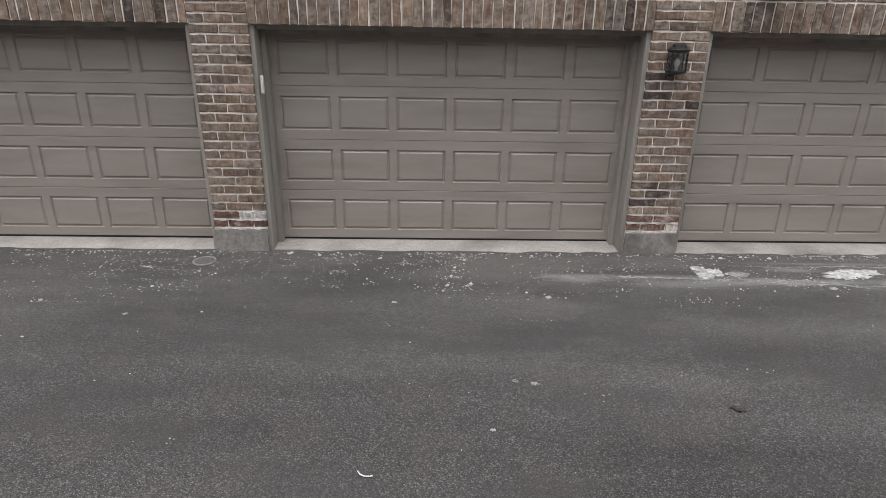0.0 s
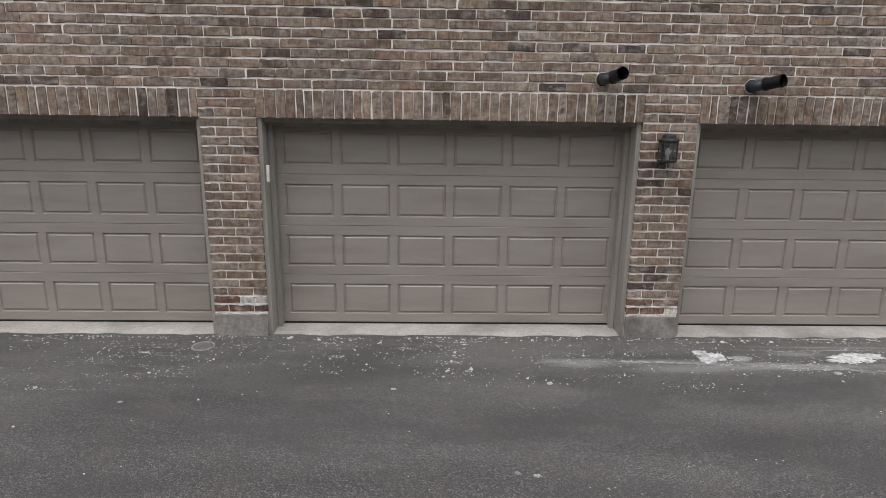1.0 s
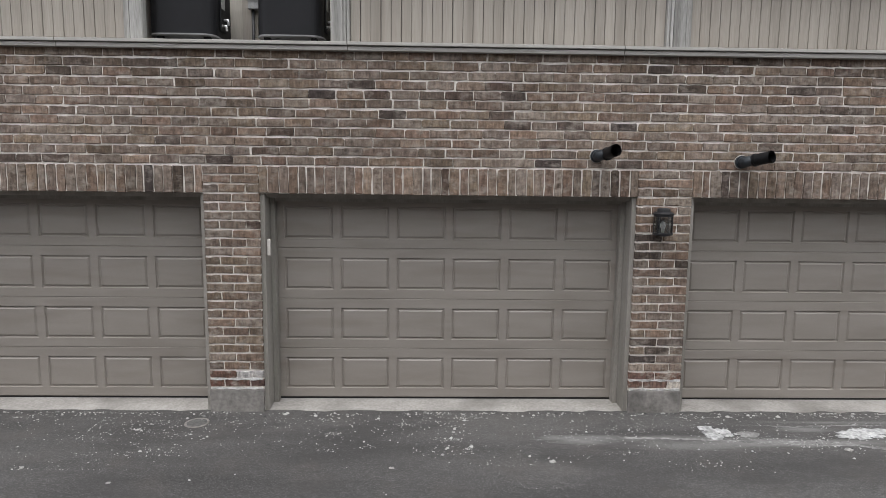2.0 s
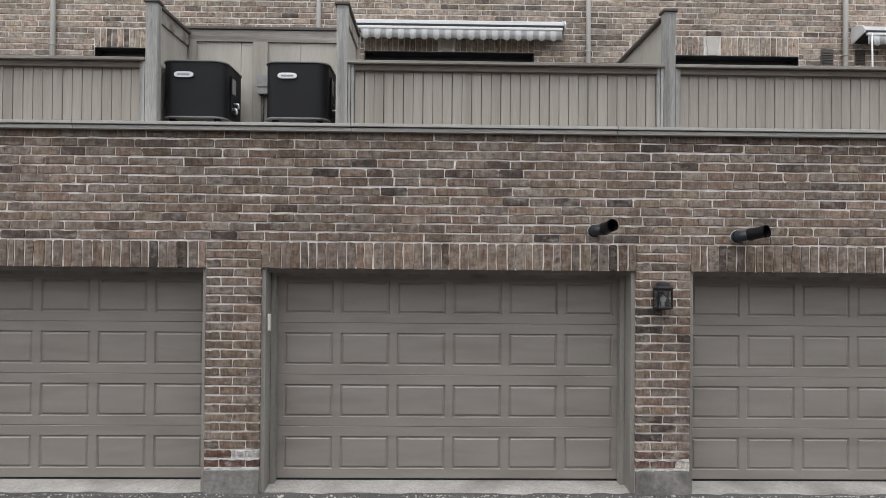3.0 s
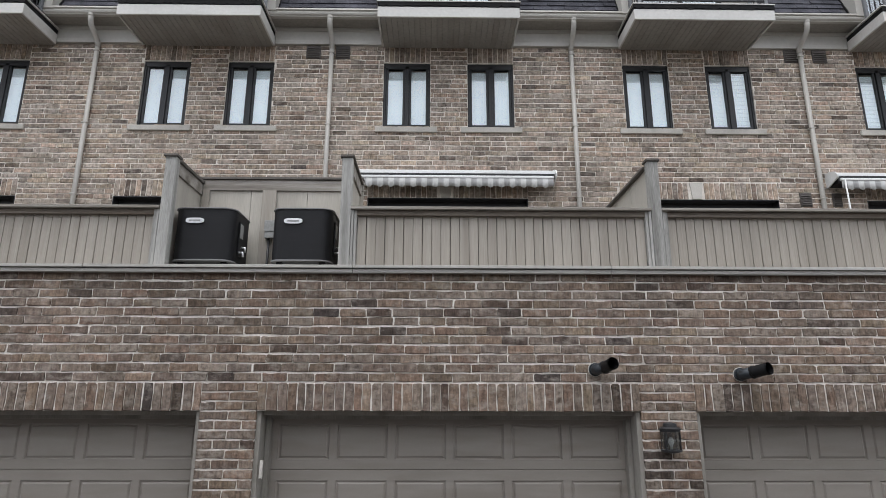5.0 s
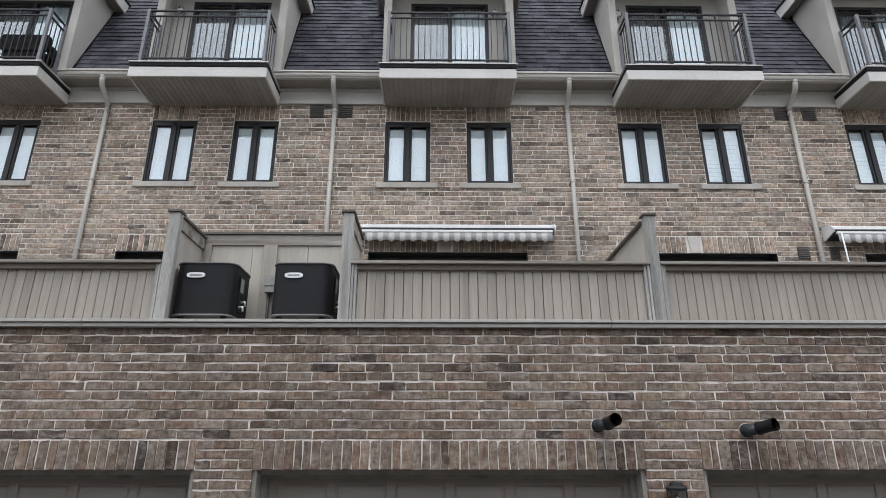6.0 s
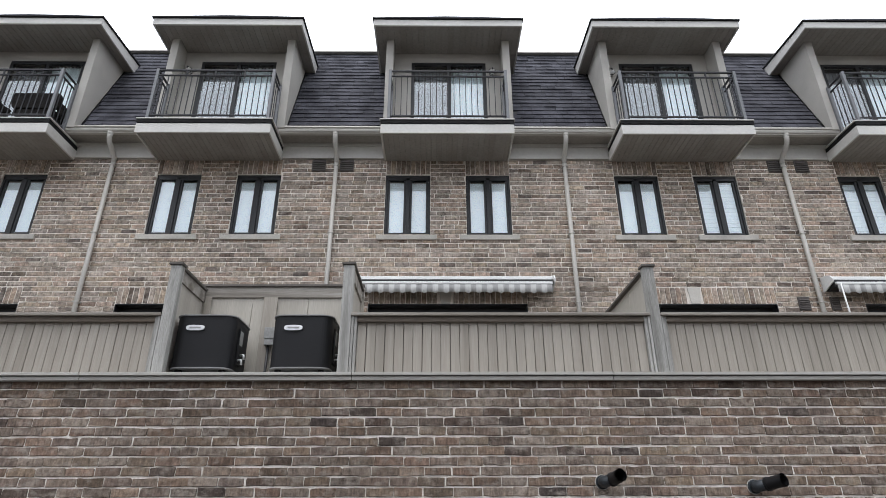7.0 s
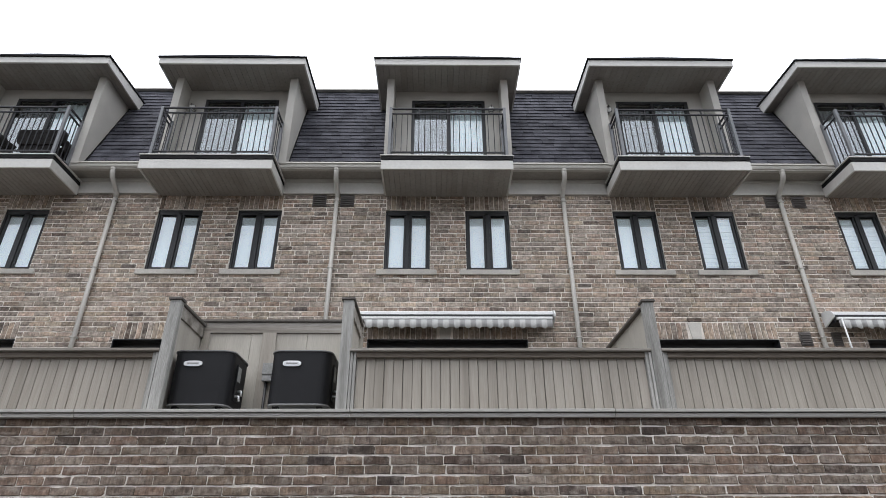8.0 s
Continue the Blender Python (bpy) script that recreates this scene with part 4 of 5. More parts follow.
# ---- awnings ----
def awning(x0, x1, label):
    thing = tagged(empty("awning", (x0, HOUSE, 5.8)), label, "awning", "awnings on the house wall")
    W = x1 - x0
    part("cassette", prism([(0, 0.25), (-0.25, 0.25), (-0.25, 0.30), (-0.12, 0.36), (0, 0.36)], "x", 0.0, W, 0.005), M_WHITE, thing, "white painted awning cassette")
    part("front_bar", box(0.03, W - 0.03, -0.31, -0.265, 0.15, 0.192, 0.01), M_WHITE, thing)
    # solid black block drawn as the shade in the gap below the cassette
    part("gap_shade_block", box(0.02, W - 0.02, -0.252, -0.005, 0.12, 0.246), M_BLACK, thing)
    for a in (-0.025, W):
        part("end_cap", prism([(0, 0.10), (-0.10, 0.13), (-0.30, 0.20), (-0.31, 0.25), (-0.26, 0.32), (-0.12, 0.37), (0, 0.37)], "x", a, a + 0.025, 0.004), M_WHITE, thing)
    n = round((W - 0.08) / 0.092)
    step = (W - 0.08) / n
    for k in range(n):
        bm = bmesh.new()
        cols = []
        for i in range(7):
            u = i / 6
            drop = 0.034 * math.sin(math.pi * u) * (1 if k % 2 else -0.2)
            wave = 0.02 * math.sin((k + u) * math.pi)
            x = 0.04 + (k + u) * step
            cols.append([bm.verts.new((x, -0.30 + wave * s + t, z)) for z, s, t in ((0.152, 0, 0), (0.08, 0.6, 0), (0.01 - drop, 1, 0), (0.01 - drop, 1, 0.004), (0.152, 0, 0.004))])
        for a, b in zip(cols, cols[1:]):
            for j in range(5):
                m2 = (j + 1) % 5
                bm.faces.new((a[j], b[j], b[m2], a[m2]))
        part("valance_stripe", bm, M_STRIPE_A if k % 2 else M_STRIPE_B, thing, smooth=True)
    return thing


awning(-1.43, 1.85, "retracted grey and white striped awning with scalloped valance")
far_awning = awning(6.60, 9.85, "retracted grey and white striped awning beside a downspout")
part("crank_rod", tube([(0.10, -0.30, 0.18), (0.11, -0.30, -0.45), (0.12, -0.28, -0.9)], 0.013, 8), M_WHITE, far_awning, "white crank rod", smooth=True)


# ---- wall vents ----
def wall_vent(x, z, w, h):
    thing = tagged(empty("wall_vent", (x, HOUSE, z)), "small brown louvred vent in the brick wall", "vent", "louvred wall vents")
    part("frame", box(0, w, -0.02, 0.0, 0, h, 0.004), M_VENT, thing)
    sl = mesh_of(prism([(-0.035, 0.0), (-0.021, 0.022), (-0.021, 0.0)], "x", 0.02, w - 0.02), M_VENT)
    for k in range(5):
        part("slat", sl, M_VENT, thing).location = (0, 0, 0.02 + k * (h - 0.04) / 5)


for x in (-2.495, -1.965, 6.18, 6.70):
    wall_vent(x, 8.325, 0.26, 0.25)
wall_vent(6.08, 5.58, 0.2, 0.24)
wall_vent(6.64, 5.58, 0.16, 0.24)

# ---- eaves, mansard and roof ----
frieze = structure("trim_frieze", box(-13, 13, HOUSE - 0.03, HOUSE + 0.006, EAVE, 8.93), M_FASCIA, "taupe aluminium frieze under the eaves", "trim")
part("lower_bead", box(-13, 13, HOUSE - 0.055, HOUSE - 0.031, EAVE, 8.66, 0.005), M_FASCIA, frieze)
part("upper_bead", box(-13, 13, HOUSE - 0.05, HOUSE - 0.031, 8.86, 8.93, 0.005), M_FASCIA, frieze)
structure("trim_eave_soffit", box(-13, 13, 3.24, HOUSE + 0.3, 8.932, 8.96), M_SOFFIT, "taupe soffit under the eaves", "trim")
gutter = structure("gutter", prism([(3.130, 9.062), (3.126, 9.036), (3.152, 9.030), (3.146, 9.004), (3.130, 8.985), (3.140, 8.955), (3.168, 8.938), (3.170, 8.926), (3.24, 8.925), (3.24, 9.06), (3.225, 9.06), (3.225, 8.945), (3.175, 8.947), (3.158, 8.993), (3.158, 9.062)], "x", -13, 13), M_FASCIA,
                   "taupe metal gutter along the eaves", "gutter")
part("rolled_lip", tube([(-13, 3.142, 9.062), (13, 3.142, 9.062)], 0.012, 8), M_FASCIA, gutter, smooth=True)
mansard = structure("roof", prism([(4.12, 8.965), (4.12, 11.176), (4.44, 11.96), (4.60, 11.99), (9.0, 12.2), (9.0, 8.965)], "x", -13, 13), M_CHIMNEY, "steep charcoal shingled mansard roof", "roof")
edges = [-13.0] + [e for dx in DORMERS for e in (dx + 0.085 - 1.2, dx + 0.085 + 1.2)] + [13.0]
for a, b in zip(edges[::2], edges[1::2]):
    part("slope", prism([(3.245, 8.965), (3.255, 9.06), (4.12, 11.176), (4.12, 8.965)], "x", a, b), M_CHIMNEY, mansard)
part("ridge_edging", box(-13, 13, 4.36, 4.62, 11.995, 12.03, 0.006), M_FASCIA, mansard, "pale metal edge on the roof")
vs, fs = [], []
r = random.Random(8)
length = math.hypot(12.0 - 9.06, 4.40 - 3.20)
up, out = Vector((0, 1.185, 2.90)).normalized(), Vector((0, -2.90, 1.185)).normalized()
rows = 22
for k in range(rows):
    x = -10.5 - r.uniform(0, 0.3)
    while x < 10.5:
        w = r.choice((0.15, 0.19, 0.24, 0.32))
        if k < 16 and any(dx + 0.085 - 1.2 < x + w / 2 < dx + 0.085 + 1.2 for dx in DORMERS):
            x += w
            continue
        base = Vector((0, 3.255, 9.06)) + up * (k * length / rows - 0.01)
        lift = r.choice((0.021, 0.025, 0.029))
        h = length / rows + 0.03
        p = [base + out * lift, base + out * 0.001, base + up * h + out * 0.004, base + up * h + out * 0.001]
        a = len(vs)
        for xx in (x + 0.003, x + w - 0.003):
            vs += [(xx, q.y, q.z) for q in p]
        fs += [(a, a + 4, a + 6, a + 2), (a, a + 1, a + 5, a + 4), (a, a + 2, a + 3, a + 1), (a + 4, a + 5, a + 7, a + 6)]
        x += w
shingles = new("shingles", raw_mesh(vs, fs, M_SHINGLE))
shingles.parent = mansard
tagged(shingles, "charcoal asphalt shingles in uneven tabs", kind="stuff")


# ---- downspouts ----
def downspout(x):
    thing = tagged(empty("downspout", (x, 0, 0)), "taupe metal downspout running down the brick wall", "downspout", "downspouts")
    y = HOUSE - 0.055
    part("elbow", tube([(0, 3.185, 8.93), (0, 3.185, 8.84), (0, 3.22, 8.76), (0, 3.40, 8.64), (0, y, 8.56), (0, y, 8.48)], 0.046, 14), M_FASCIA, thing, smooth=True)
    part("pipe", tube([(0, y, 8.52), (0, y, 3.72)], 0.040, 14), M_FASCIA, thing, smooth=True)
    part("outlet", tube([(0, 3.185, 8.945), (0, 3.185, 8.90)], 0.054, 14), M_FASCIA, thing)
    for z in (8.40, 7.0, 5.7):
        part("strap", box(-0.05, 0.05, y - 0.043, HOUSE, z, z + 0.022, 0.003), M_FASCIA, thing)
    return thing


for x in (-6.22, -2.03, 2.285, 6.45):
    downspout(x)


# ---- dormers with their balconies ----
CX = 0.085
CHEEK_Y = 3.12


def dormer():
    thing = tagged(empty("dormer", (0, 0, 0)), "grey stucco dormer with a flat overhanging canopy on the mansard", "dormer", "dormers on the roof")
    my = lambda z: 3.255 + (z - 9.06) * 1.185 / 2.90  # noqa: E731
    for s in (-1, 1):
        a, b = sorted((CX + s * 1.23, CX + s * 1.085))
        part("cheek_wall", prism([(CHEEK_Y, 9.02), (my(9.0) + 0.1, 9.02), (my(11.2) + 0.1, 11.2), (CHEEK_Y, 11.2)], "x", a, b), M_STUCCO, thing)
        edge = [(my(9.08) - 0.03, 9.08), (my(9.08) + 0.03, 9.08), (my(11.15) + 0.03, 11.15), (my(11.15) - 0.03, 11.15)]
        a, b = sorted((CX + s * 1.232, CX + s * 1.255))
        part("step_flashing", prism(edge, "x", a, b), M_MEMBRANE, thing, "black flashing along the roof")
    holes = [(-0.655, 0.87, 8.8, 10.93)]
    part("back_wall", wall_core(CX - 1.083, CX + 1.083, HOUSE - 0.04, HOUSE + 0.12, 8.8, 11.2, holes), M_STUCCO, thing)
    part("canopy_deck", prism([(2.74, 11.165), (2.74, 11.29), (4.3, 11.42), (4.3, 11.17)], "x", CX - 1.42, CX + 1.42), M_CHIMNEY, thing)
    part("fascia", box(CX - 1.453, CX + 1.453, 2.70, 2.737, 11.135, 11.285, 0.004), M_BRIGHT, thing, "pale taupe fascia board")
    for s in (-1, 1):
        a, b = sorted((CX + s * 1.453, CX + s * 1.423))
        part("fascia", prism([(2.74, 11.135), (2.74, 11.285), (4.25, 11.40), (4.25, 11.135)], "x", a, b), M_BRIGHT, thing, "pale taupe fascia board")
        a, b = sorted((CX + s * 1.478, CX + s * 1.38))
        part("drip_edge", prism([(2.67, 11.287), (2.67, 11.315), (4.3, 11.44), (4.3, 11.41)], "x", a, b), M_MEMBRANE, thing)
    part("drip_edge", box(CX - 1.38, CX + 1.38, 2.67, 2.75, 11.292, 11.315), M_MEMBRANE, thing)
    part("shingle_cover", prism([(CX - 1.37, 11.318), (CX - 0.7, 11.335), (CX, 11.352), (CX + 0.7, 11.338), (CX + 1.37, 11.318)], "y", 2.672, 2.90), M_SHINGLE, thing)
    n = 24
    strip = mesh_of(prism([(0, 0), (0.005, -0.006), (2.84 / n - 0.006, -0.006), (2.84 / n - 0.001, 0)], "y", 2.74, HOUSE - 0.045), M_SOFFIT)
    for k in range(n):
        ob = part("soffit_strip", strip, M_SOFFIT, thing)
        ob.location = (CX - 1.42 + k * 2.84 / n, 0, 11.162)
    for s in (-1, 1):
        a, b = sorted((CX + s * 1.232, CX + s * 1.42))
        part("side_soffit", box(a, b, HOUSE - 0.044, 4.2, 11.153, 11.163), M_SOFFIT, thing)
    # sliding door
    door = part("sliding_door", box(-0.655, 0.87, HOUSE - 0.03, HOUSE + 0.04, 10.87, 10.93, 0.005), M_BLACK, thing, "black framed sliding glass door with white curtains")
    for a, b in ((-0.655, -0.59), (0.805, 0.87), (0.075, 0.15)):
        part("door_stile", box(a, b, HOUSE - 0.03, HOUSE + 0.04, 8.87, 10.868, 0.004), M_BLACK, door)
    for a, b, y in ((-0.588, 0.073, -0.015), (0.152, 0.803, 0.005)):
        part("door_pane", box(a, b, HOUSE + y, HOUSE + y + 0.006, 8.9, 10.868), M_GLASS, door).visible_shadow = False
        part("door_rail", box(a, b, HOUSE + y - 0.015, HOUSE + y + 0.02, 8.87, 8.898), M_BLACK, door)
    # curtain folds behind the fixed pane, a grey insect screen in front of the other
    bm = bmesh.new()
    cols = []
    for i in range(61):
        x = 0.15 + 0.66 * i / 60
        y = HOUSE + 0.085 + 0.018 * math.sin(i * 0.93) + 0.01 * math.sin(i * 0.37)
        cols.append([bm.verts.new(p) for p in ((x, y, 8.86), (x, y, 10.87), (x, y + 0.004, 10.87), (x, y + 0.004, 8.86))])
    for a, b in zip(cols, cols[1:]):
        for j in range(4):
            bm.faces.new((a[j], b[j], b[(j + 1) % 4], a[(j + 1) % 4]))
    part("curtain", bm, M_BLIND, door, "white pleated curtain", smooth=True)
    bm = bmesh.new()
    for k in range(9):
        add_box(bm, -0.58 + k * 0.073, -0.58 + k * 0.073 + 0.06, HOUSE + 0.08, HOUSE + 0.09, 8.86, 10.8)
    part("vertical_blind", bm, M_DRAPE, door, "grey vertical blinds")
    # near-black sheet close behind the door, drawn as the room's shade
    part("room_shade_sheet", box(-0.8, 1.0, HOUSE + 0.5, HOUSE + 0.55, 8.8, 10.95), M_ROOM_SHADE, door)
    return thing


def globe_light(x, y, z):
    thing = tagged(empty("balcony_light", (x, y, z)), "small round white balcony light on the stucco wall", "wall lamp", "balcony lights")
    part("base", tube([(0, 0, 0), (0, -0.03, 0)], 0.05, 14), M_IRON, thing)
    part("globe", lathe([(0.01, -0.075), (0.045, -0.06), (0.065, -0.02), (0.065, 0.02), (0.045, 0.05), (0.01, 0.06)], 16), M_BULB, thing, "white glass globe", smooth=True).location = (0, -0.08, 0)
    part("ring", tube([(0.068 * math.cos(2 * math.pi * k / 20), -0.09, 0.068 * math.sin(2 * math.pi * k / 20)) for k in range(21)], 0.012, 6), M_IRON, thing, smooth=True)
    part("cage", tube([(0, -0.02, 0.05), (0, -0.08, 0.085), (0, -0.15, 0.05), (0, -0.165, 0.0)], 0.01, 8), M_IRON, thing, smooth=True)
    return thing


def balcony():
    thing = tagged(empty("balcony", (0, 0, 0)), "projecting balcony with taupe fascia, ribbed soffit and black edge", "balcony", "balconies of the dormers")
    x0, x1 = -1.13, 1.237
    part("fascia", box(x0, x1, 2.60, 2.63, 8.535, 8.725, 0.004), M_BRIGHT, thing)
    for a in (x0, x1 - 0.03):
        part("fascia", box(a, a + 0.03, 2.632, HOUSE - 0.06, 8.535, 8.725, 0.004), M_BRIGHT, thing)
    part("slab", box(x0 + 0.032, x1 - 0.032, 2.633, HOUSE + 0.1, 8.575, 8.80), M_CHIMNEY, thing)
    part("membrane_edge", box(x0 + 0.004, x1 - 0.004, 2.604, HOUSE - 0.06, 8.727, 8.814, 0.006), M_MEMBRANE, thing, "black roofing membrane edge")
    r = random.Random(12)
    ragged = [(x0 - 0.006, 8.814)] + [(x0 - 0.006 + (x1 - x0 + 0.012) * k / 46, r.choice((8.728, 8.735, 8.745, 8.752, 8.765, 8.722))) for k in range(47)] + [(x1 + 0.006, 8.814)]
    part("torn_membrane", prism(ragged, "y", 2.590, 2.597), M_MEMBRANE, thing, "torn black roofing felt hanging over the edge")
    part("edge_board", box(x0 - 0.02, x1 + 0.02, 2.58, HOUSE - 0.065, 8.816, 8.838, 0.004), M_BRIGHT, thing, "pale edge trim")
    n = 24
    w = (x1 - x0 - 0.066) / n
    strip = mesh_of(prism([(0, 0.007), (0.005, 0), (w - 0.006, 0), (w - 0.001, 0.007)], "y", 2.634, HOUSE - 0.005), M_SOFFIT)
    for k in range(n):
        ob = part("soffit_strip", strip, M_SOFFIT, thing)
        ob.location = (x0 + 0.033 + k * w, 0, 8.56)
    return thing


baluster_mesh = mesh_of(box(-0.007, 0.007, -0.007, 0.007, 8.955, 9.83), M_IRON)
post_mesh = mesh_of(box(-0.026, 0.026, -0.026, 0.026, 8.838, 9.985, 0.004), M_POST)


def railing():
    thing = tagged(empty("balcony_railing", (0, 0, 0)), "dark grey metal balcony railing with thin balusters", "railing", "balcony railings")
    x0, x1, y = -1.0, 1.145, 2.66
    for x in (x0, x1):
        part("post", post_mesh, M_POST, thing, "light grey corner post").location = (x, y, 0)
        part("post", post_mesh, M_POST, thing, "light grey corner post").location = (x, CHEEK_Y - 0.03, 0)
    for z, h in ((9.945, 0.03), (9.83, 0.022), (8.93, 0.025)):
        part("rail", box(x0 + 0.028, x1 - 0.028, y - 0.016, y + 0.016, z, z + h, 0.004), M_IRON, thing)
        for x in (x0, x1):
            part("side_rail", box(x - 0.016, x + 0.016, y + 0.028, CHEEK_Y - 0.058, z, z + h, 0.004), M_IRON, thing)
    n = 20
    for k in range(1, n):
        part("baluster", baluster_mesh, M_IRON, thing).location = (x0 + (x1 - x0) * k / n, y, 0)
    for k in range(1, 4):
        for x in (x0, x1):
            part("baluster", baluster_mesh, M_IRON, thing).location = (x, y + (CHEEK_Y - 0.03 - y) * k / 4, 0)
    for k in (5, 10, 15):
        part("rail_block", box(x0 + (x1 - x0) * k / n - 0.012, x0 + (x1 - x0) * k / n + 0.012, y - 0.012, y + 0.012, 9.853, 9.944), M_IRON, thing)
    return thing


for maker in (dormer, balcony, railing):
    one = maker()
    for dx in DORMERS:
        if dx:
            copy_thing(one, pose(dx, 0, 0))
globe_light(0.99, HOUSE - 0.04, 10.63)
globe_light(-4.3 - 0.86, HOUSE - 0.04, 10.63)
globe_light(4.28 - 0.86, HOUSE - 0.04, 10.63)


# ---- chairs on the end balcony ----
def tub_chair(x, y, turn):
    thing = tagged(empty("tub_chair", (x, y, 8.838)), "dark woven wicker tub chair on the balcony", "chair", "balcony chairs")
    thing.rotation_euler = (0, 0, radians(turn))
    part("seat", prism([(0.27 * math.cos(2 * math.pi * k / 20), 0.26 * math.sin(2 * math.pi * k / 20)) for k in range(20)], "z", 0.36, 0.43, 0.01), M_WICKER, thing)
    bm = bmesh.new()
    cols = []
    for i in range(25):
        a = radians(-30 + 240 * i / 24)
        top = 0.52 + 0.16 * max(0.0, math.sin(a)) ** 0.7
        c, s = math.cos(a), math.sin(a)
        cols.append([bm.verts.new(p) for p in ((0.27 * c, 0.27 * s, 0.38), (0.33 * c, 0.33 * s, top), (0.30 * c, 0.30 * s, top + 0.012), (0.245 * c, 0.245 * s, 0.40))])
    for a, b in zip(cols, cols[1:]):
        for j in range(4):
            bm.faces.new((a[j], b[j], b[(j + 1) % 4], a[(j + 1) % 4]))
    part("backrest", bm, M_WICKER, thing, smooth=True)
    leg = mesh_of(tube([(0, 0, 0), (0, 0, 0.365)], 0.016, 8), M_WICKER)
    for a in (45, 135, 225, 315):
        part("leg", leg, M_WICKER, thing).location = (0.2 * math.cos(radians(a)), 0.2 * math.sin(radians(a)), 0)
    return thing




def armchair(x, y, turn):
    thing = tagged(empty("armchair", (x, y, 8.838)), "wide dark woven wicker armchair on the balcony", "armchair", "balcony chairs")
    thing.rotation_euler = (0, 0, radians(turn))
    part("seat", box(-0.34, 0.34, -0.30, 0.30, 0.24, 0.40, 0.03), M_WICKER, thing)
    bm = prism(rounded(-0.43, 0.43, 0.40, 0.70, 0.05, 4), "y", 0.24, 0.33, 0.012)
    bmesh.ops.rotate(bm, verts=bm.verts, cent=(0, 0.28, 0.40), matrix=Matrix.Rotation(radians(-9), 3, "X"))
    part("backrest", bm, M_WICKER, thing)
    for s2 in (-1, 1):
        a, b = sorted((s2 * 0.345, s2 * 0.43))
        part("armrest", box(a, b, -0.28, 0.235, 0.30, 0.56, 0.03), M_WICKER, thing)
    leg = mesh_of(box(-0.025, 0.025, -0.025, 0.025, 0.0, 0.245), M_WICKER)
    for lx in (-0.3, 0.3):
        for ly in (-0.25, 0.25):
            part("leg", leg, M_WICKER, thing).location = (lx, ly, 0)
    return thing


tub_chair(-8.45, 3.1, 150)
armchair(-7.5, 3.16, 180)

# ---- the lane's small things ----
def on_lane(x, y):
    """A place on the asphalt at its level."""
    return ((x + 0.19) * 0.979 - 0.19, (y + 5.83) * 0.979 - 5.83)


def flat_patch(name, x, y, rx, ry, seed, mat, label, category, height=0.008, group="", blobs=1):
    """A thin crust with a ragged outline, in one or more lumps."""
    r = random.Random(seed)
    bm = bmesh.new()
    for b in range(blobs):
        n = 40 if blobs == 1 else 22
        ox, oy, f0 = (0, 0, 1) if blobs == 1 else (r.uniform(-0.75, 0.75) * rx, r.uniform(-0.7, 0.7) * ry, r.uniform(0.16, 0.42))
        ph = [r.uniform(0, 6.28) for _ in range(3)]
        rim, top = [], []
        for k in range(n):
            a = 2 * math.pi * k / n
            f = f0 * (1 + 0.20 * math.sin(2 * a + ph[0]) + 0.16 * math.sin(5 * a + ph[1]) + 0.12 * math.sin(9 * a + ph[2]) + r.uniform(-0.14, 0.14))
            rim.append(bm.verts.new((ox + rx * f * math.cos(a), oy + ry * f * math.sin(a), 0.001)))
            top.append(bm.verts.new((ox + rx * f * 0.84 * math.cos(a), oy + ry * f * 0.84 * math.sin(a), height * r.uniform(0.4, 1))))
        c = bm.verts.new((ox, oy, height * 0.8))
        for k in range(n):
            m2 = (k + 1) % n
            bm.faces.new((rim[k], rim[m2], top[m2], top[k]))
            bm.faces.new((top[k], top[m2], c))
    ob = new(name, mesh_of(bm, mat))
    ob.location = (*on_lane(x, y), LANE)
    return tagged(ob, label, category, group, "stuff" if blobs > 1 else "")


salt = "crusted white road salt patch on the asphalt"
flat_patch("salt_patch", 2.64, -0.40, 0.13, 0.13, 4, M_SALT, salt, "salt patch", 0.012, "salt patches", 16)
flat_patch("salt_patch", 2.58, -0.28, 0.08, 0.05, 14, M_SALT, salt, "salt patch", 0.010, "salt patches", 16)
flat_patch("salt_patch", 4.10, -0.40, 0.32, 0.12, 5, M_SALT, salt, "salt patch", 0.012, "salt patches", 16)
flat_patch("salt_patch", 2.92, -0.41, 0.12, 0.07, 6, M_SALT_THIN, "faint dusty white salt patch on the asphalt", "salt patch", 0.004, "salt patches", 16)


def salt_streak(points, width, seed):
    """A thin ragged tide line of dried salt."""
    r = random.Random(seed)
    bm = bmesh.new()
    pts = []
    for (xa, ya), (xb, yb) in zip(points, points[1:]):
        pts += [(xa + (xb - xa) * k / 14, ya + (yb - ya) * k / 14) for k in range(14)]
    rows = []
    for x, y in pts:
        w = width * r.uniform(0.3, 1.2)
        y += r.uniform(-0.012, 0.012)
        rows.append([bm.verts.new(p) for p in ((x, y - w, 0.001), (x, y, 0.003), (x, y + w, 0.001))])
    for a, b in zip(rows, rows[1:]):
        for k in range(2):
            bm.faces.new((a[k], b[k], b[k + 1], a[k + 1]))
    ob = new("salt_streak", mesh_of(bm, M_SALT_THIN))
    ob.location = (0, -0.11, LANE)
    return tagged(ob, "thin pale dried salt line across the asphalt", "salt streak", "salt lines")


salt_streak([(1.6, -0.50), (2.1, -0.52), (2.6, -0.56), (3.0, -0.60), (3.5, -0.56), (3.9, -0.70), (4.5, -0.92)], 0.022, 2)
salt_streak([(2.9, -0.62), (3.6, -0.66), (4.4, -0.72)], 0.012, 3)
salt_streak([(2.9, -0.20), (3.4, -0.25), (4.0, -0.20), (4.7, -0.24)], 0.014, 4)

